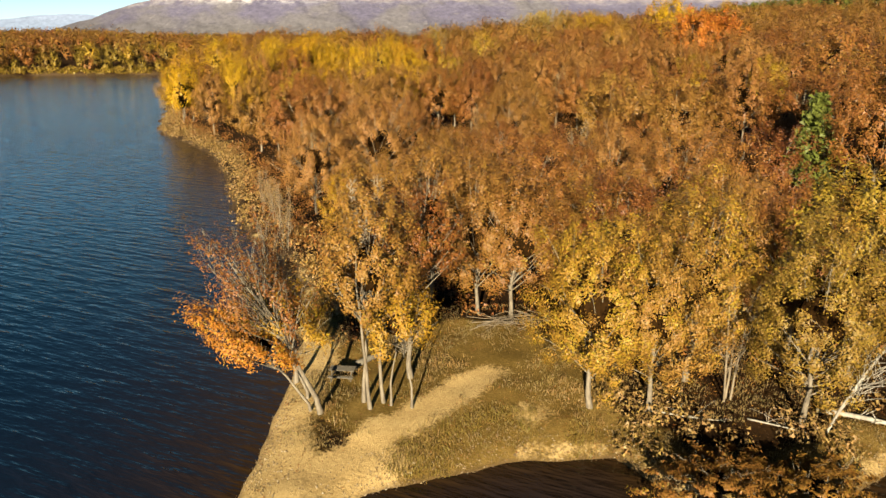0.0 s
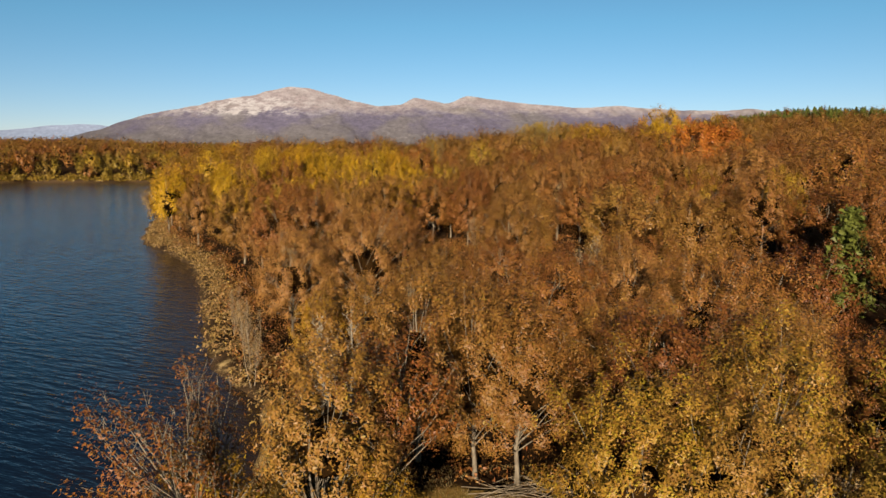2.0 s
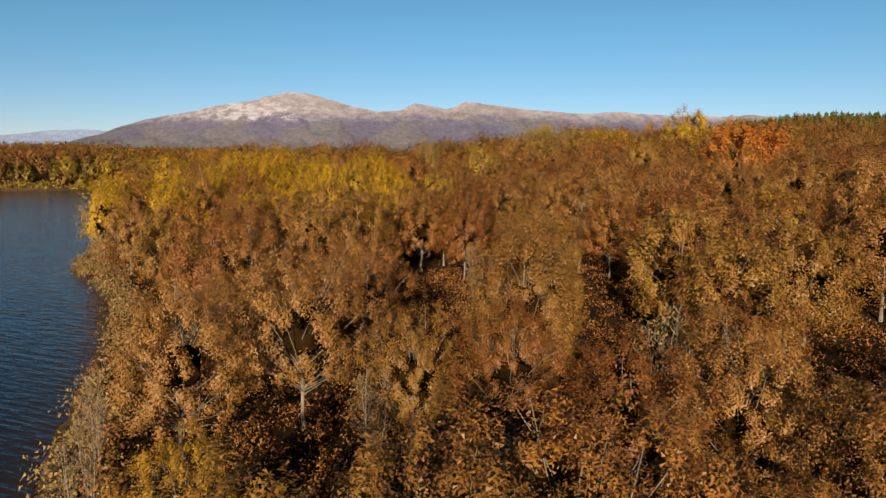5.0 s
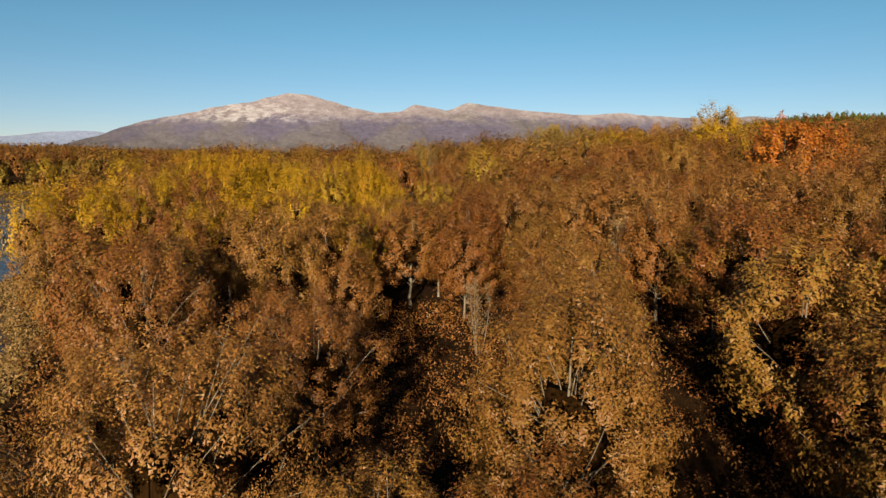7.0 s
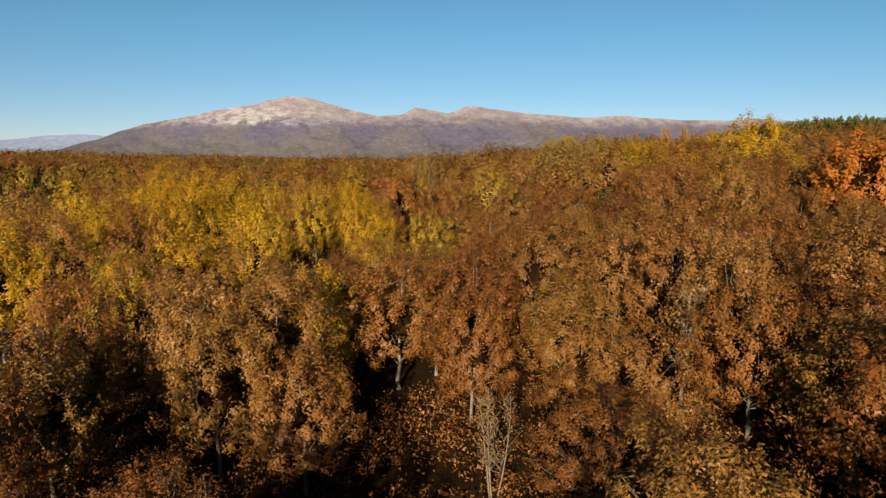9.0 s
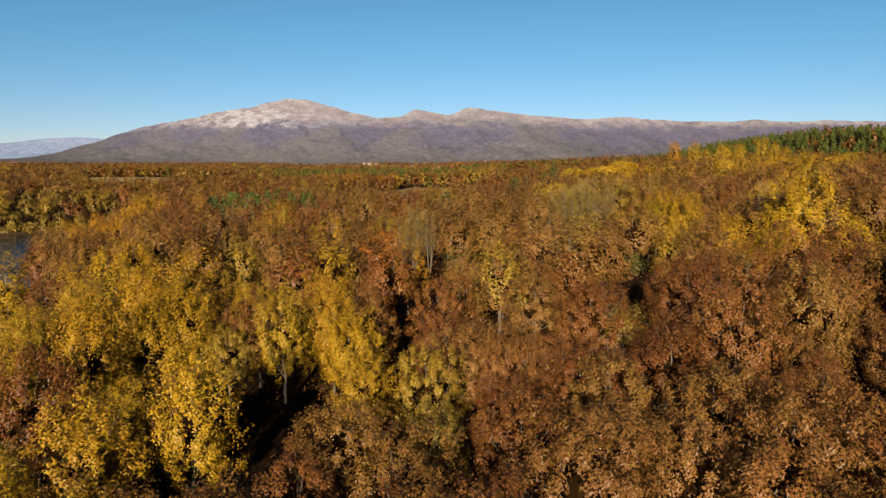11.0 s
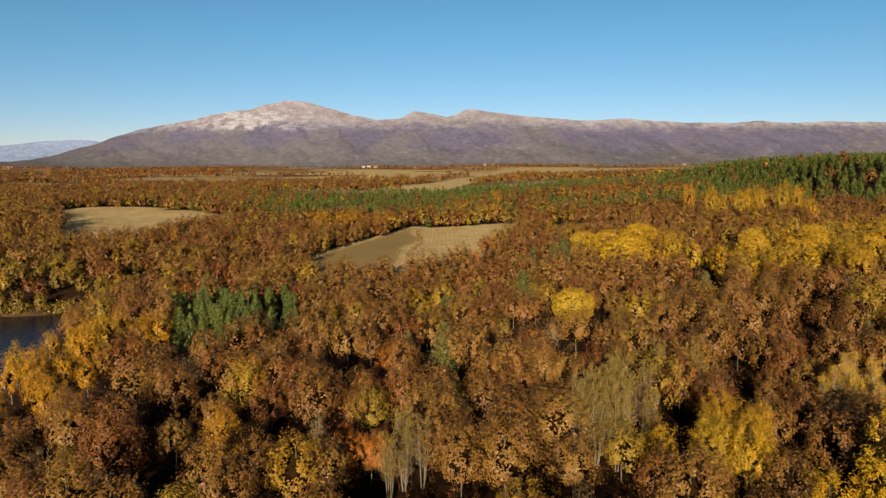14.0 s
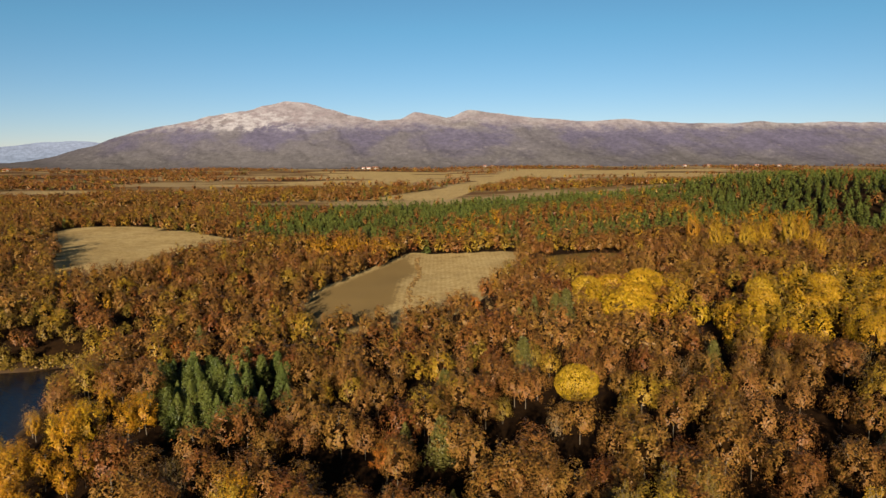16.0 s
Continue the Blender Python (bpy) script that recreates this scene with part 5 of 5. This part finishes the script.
def fallen_leaves(n, mat, rule, size, seed):
    g = np.random.default_rng(seed)
    x, y = g.uniform(-11, 30, n), g.uniform(28, 56, n)
    d = shore_distance(x, y)
    k = rule(x, y, d) & (g.uniform(0, 1, n) < 0.35 + 0.65 * (waves2(x, y, 0.5, 13, 2) > 0))
    x, y = x[k], y[k]
    c = np.stack([x, y, ground_height(x, y) + 0.03], 1)
    v, q = kites(c, np.tile(np.array([0, 0, 1.0]), (len(x), 1)), np.full(len(x), size), g, 0.0, 1.3, 0.35)
    stuff("fallen_leaves", v, q, mat, "brown fallen leaves strewn on the ground", "fallen leaves")


fallen_leaves(16000, OAK, lambda x, y, d: (d > 0.05) & off_path(x, y, 1.3), 0.085, 91)
fallen_leaves(9000, TAN, lambda x, y, d: (d > 0.02) & ((y > 44) | (x > 6)), 0.10, 92)


def shrubs(xy, height, mat, name, label, per, leaf, seed):
    g = np.random.default_rng(seed)
    n = len(xy)
    z = ground_height(xy[:, 0], xy[:, 1])
    h = height * g.uniform(0.5, 1.3, n)
    d = unit(g.normal(0, 1, (n, per, 3)) + np.array([0, 0, 0.4]))
    d[..., 2] = np.abs(d[..., 2])
    c = np.stack([xy[:, 0], xy[:, 1], z], 1)[:, None] + d * (h[:, None] * g.uniform(0.3, 1, (n, per)))[..., None]
    v, q = kites(c.reshape(-1, 3), d.reshape(-1, 3) + np.array([0, 0, 0.3]), np.full(n * per, leaf), g, 0.2, 1.4)
    return stuff(name, v, q, mat, label, "undergrowth")


def along_shore(n, y0, y1, d0, d1, seed):
    g = np.random.default_rng(seed)
    x, y = g.uniform(-160, 40, n), g.uniform(y0, y1, n)
    d = shore_distance(x, y)
    k = (d > d0) & (d < d1) & (x < 0)
    return np.stack([x, y], 1)[k]


shrubs(along_shore(9000, 52, 230, 0.2, 4.5, 61), 2.2, DRY, "shore_scrub", "pale tan leafless-looking scrub along the lake shore", 90, 0.24, 71)
shrubs(along_shore(4000, 52, 230, 2.5, 7, 62), 2.2, OAK, "shore_bushes", "russet bushes along the lake shore", 100, 0.24, 72)
fx, fy = scatter(5200, -430, -148, 436, 505, lambda x, y, d: (d > 0.2) & (d < 6.5))
shrubs(np.stack([fx, fy], 1), 3.4, OLIVE, "far_shore_scrub", "olive and brown bushes along the far shore", 26, 0.8, 77)
sx, sy = scatter(420, -26, 46, 40, 78, lambda x, y, d: (d > 2) & (((x - 1) / 9.3) ** 2 + ((y - 41) / 9.6) ** 2 > 1) & (y > 44 - 0.1 * x))
shrubs(np.stack([sx, sy], 1), 1.5, OAK, "undergrowth", "brown and yellow saplings under the oaks", 60, 0.2, 73)
sx, sy = scatter(70, 10, 42, 32, 40, lambda x, y, d: (d > 0.5) & (d < 6))
shrubs(np.stack([sx, sy], 1), 1.3, DRY, "cove_scrub", "dry brown scrub on the cove bank", 90, 0.18, 74)
sx, sy = scatter(7800, -95, 115, 60, 335, lambda x, y, d: (d > 3) & (waves2(x, y, 0.16, 88, 2) > -0.3))
shrubs(np.stack([sx, sy], 1), 1.4, OAK, "forest_undergrowth", "brown saplings under the closed canopy", 18, 0.22, 75)


sx, sy = scatter(2600, -32, 44, 56, 150, lambda x, y, d: d > 4)
shrubs(np.stack([sx, sy], 1), 1.5, OAK, "forest_undergrowth", "brown saplings under the closed canopy", 36, 0.16, 78)


hy = rng.uniform(560, 735, 150)
shrubs(np.stack([-15 + 2 * np.sin(hy * 0.05) + rng.normal(0, 1.0, 150), hy], 1), 1.0, DRY, "field_hedge", "low brown hedge between two fields", 50, 0.6, 76)


def pebbles(n, seed):
    g = np.random.default_rng(seed)
    x, y = g.uniform(-13, 26, n), g.uniform(24, 48, n)
    d = shore_distance(x, y)
    k = (d > -0.4) & (d < 2.6) & (g.uniform(0, 1, n) < np.exp(-np.abs(d - 0.3) * 0.8))
    x, y = x[k], y[k]
    z = ground_height(x, y)
    s = g.uniform(0.025, 0.075, len(x))
    base = np.array([(1, 0, 0), (0, 1, 0), (-1, 0, 0), (0, -1, 0), (0, 0, 0.7), (0, 0, -0.7)], dtype=float)
    v = (np.stack([x, y, z + 0.01], 1)[:, None] + base * s[:, None, None] * g.uniform(0.6, 1.3, (len(x), 6, 3))).reshape(-1, 3)
    t = np.array([(0, 1, 4), (1, 2, 4), (2, 3, 4), (3, 0, 4), (1, 0, 5), (2, 1, 5), (3, 2, 5), (0, 3, 5)])
    q = (np.arange(len(x))[:, None, None] * 6 + t[None]).reshape(-1, 3)
    m, nn, l, p = material("pebble_stone")
    r = ramp(nn, [(0.0, (0.045, 0.028, 0.014)), (0.7, (0.09, 0.06, 0.03)), (1.0, (0.17, 0.135, 0.09))])
    l.new(nn.new("ShaderNodeNewGeometry").outputs["Random Per Island"], r.inputs[0])
    l.new(r.outputs[0], p.inputs["Base Color"])
    p.inputs["Roughness"].default_value = 0.9
    p.inputs["Specular IOR Level"].default_value = 0.1
    tagged(new("pebbles", mesh_of("pebbles", v, q, [m])), "brown and pale pebbles strewn along the waterline", "pebbles", kind="stuff")


pebbles(30000, 81)


# ---- hamlets far out ----
def plain_paint(name, col, dark):
    m, n, l, p = material(name)
    r = ramp(n, [(0.3, dark), (0.65, col)])
    l.new(noise_node(n, l, n.new("ShaderNodeTexCoord").outputs["Object"], 0.8, 4), r.inputs[0])
    l.new(r.outputs[0], p.inputs["Base Color"])
    p.inputs["Roughness"].default_value = 0.9
    return m


PLASTER = plain_paint("pale_plaster", (0.20, 0.185, 0.165), (0.15, 0.14, 0.12))
TILES = plain_paint("clay_roof_tile", (0.16, 0.055, 0.03), (0.10, 0.035, 0.022))
PANE = plain_paint("dark_window_pane", (0.03, 0.035, 0.045), (0.02, 0.02, 0.025))


def house(x, y, w, d, h, turn):
    root = tagged(new("house"), "small white house with a red tiled gable roof", "house", "houses of the far hamlets")
    bm_part("wall", beam(w, d, h, pose(0, 0, h / 2), 0.02), PLASTER, root)
    bm = bmesh.new()
    e = 0.5
    v = [bm.verts.new(p) for p in ((-w / 2 - e, -d / 2 - e, h), (w / 2 + e, -d / 2 - e, h), (w / 2 + e, d / 2 + e, h), (-w / 2 - e, d / 2 + e, h), (-w / 2 - e, 0, h + d * 0.38), (w / 2 + e, 0, h + d * 0.38))]
    for f in ((0, 1, 5, 4), (2, 3, 4, 5), (0, 4, 3), (1, 2, 5), (3, 2, 1, 0)):
        bm.faces.new([v[i] for i in f])
    roof = bm_part("roof", bm, TILES, root)
    bm_part("chimney", beam(0.7, 0.7, 1.6, pose(w * 0.22, d * 0.12, h + d * 0.36), 0.03), PLASTER, roof)
    for i in range(3):
        bm_part("window", beam(1.1, 0.12, 1.3, pose(-w * 0.32 + i * w * 0.32, -d / 2 - 0.03, h * 0.55), 0.03), PANE, root)
    root.matrix_basis = Matrix.Translation((x, y, float(ground_height(np.array([x]), np.array([y]))[0]) - 0.2)) @ Matrix.Rotation(turn, 4, "Z")


for x, y, w, d, h, t in ((-345, 1585, 16, 10, 6, 0.2), (-300, 1560, 13, 9, 5.5, -0.3), (-318, 1620, 12, 9, 5, 0.6), (-180, 1575, 14, 9, 5.5, 0.1), (-230, 1540, 11, 8, 5, -0.1), (-440, 4270, 24, 12, 8, 0.1),
                         (-400, 4280, 30, 12, 9, 0.0), (-470, 4265, 20, 11, 7, -0.1), (300, 4280, 18, 12, 8, 0.2), (255, 4275, 16, 12, 8, 0), (1450, 4270, 20, 12, 8, 0.1), (1600, 4280, 22, 12, 9, -0.2),
                         (1750, 4260, 18, 12, 8, 0.3), (1880, 4275, 24, 12, 9, 0), (2020, 4280, 20, 12, 8, 0.2), (-2550, 3900, 60, 16, 9, 0.1), (-2380, 3920, 50, 16, 8, 0.0)):
    house(x, y, w, d, h, t)
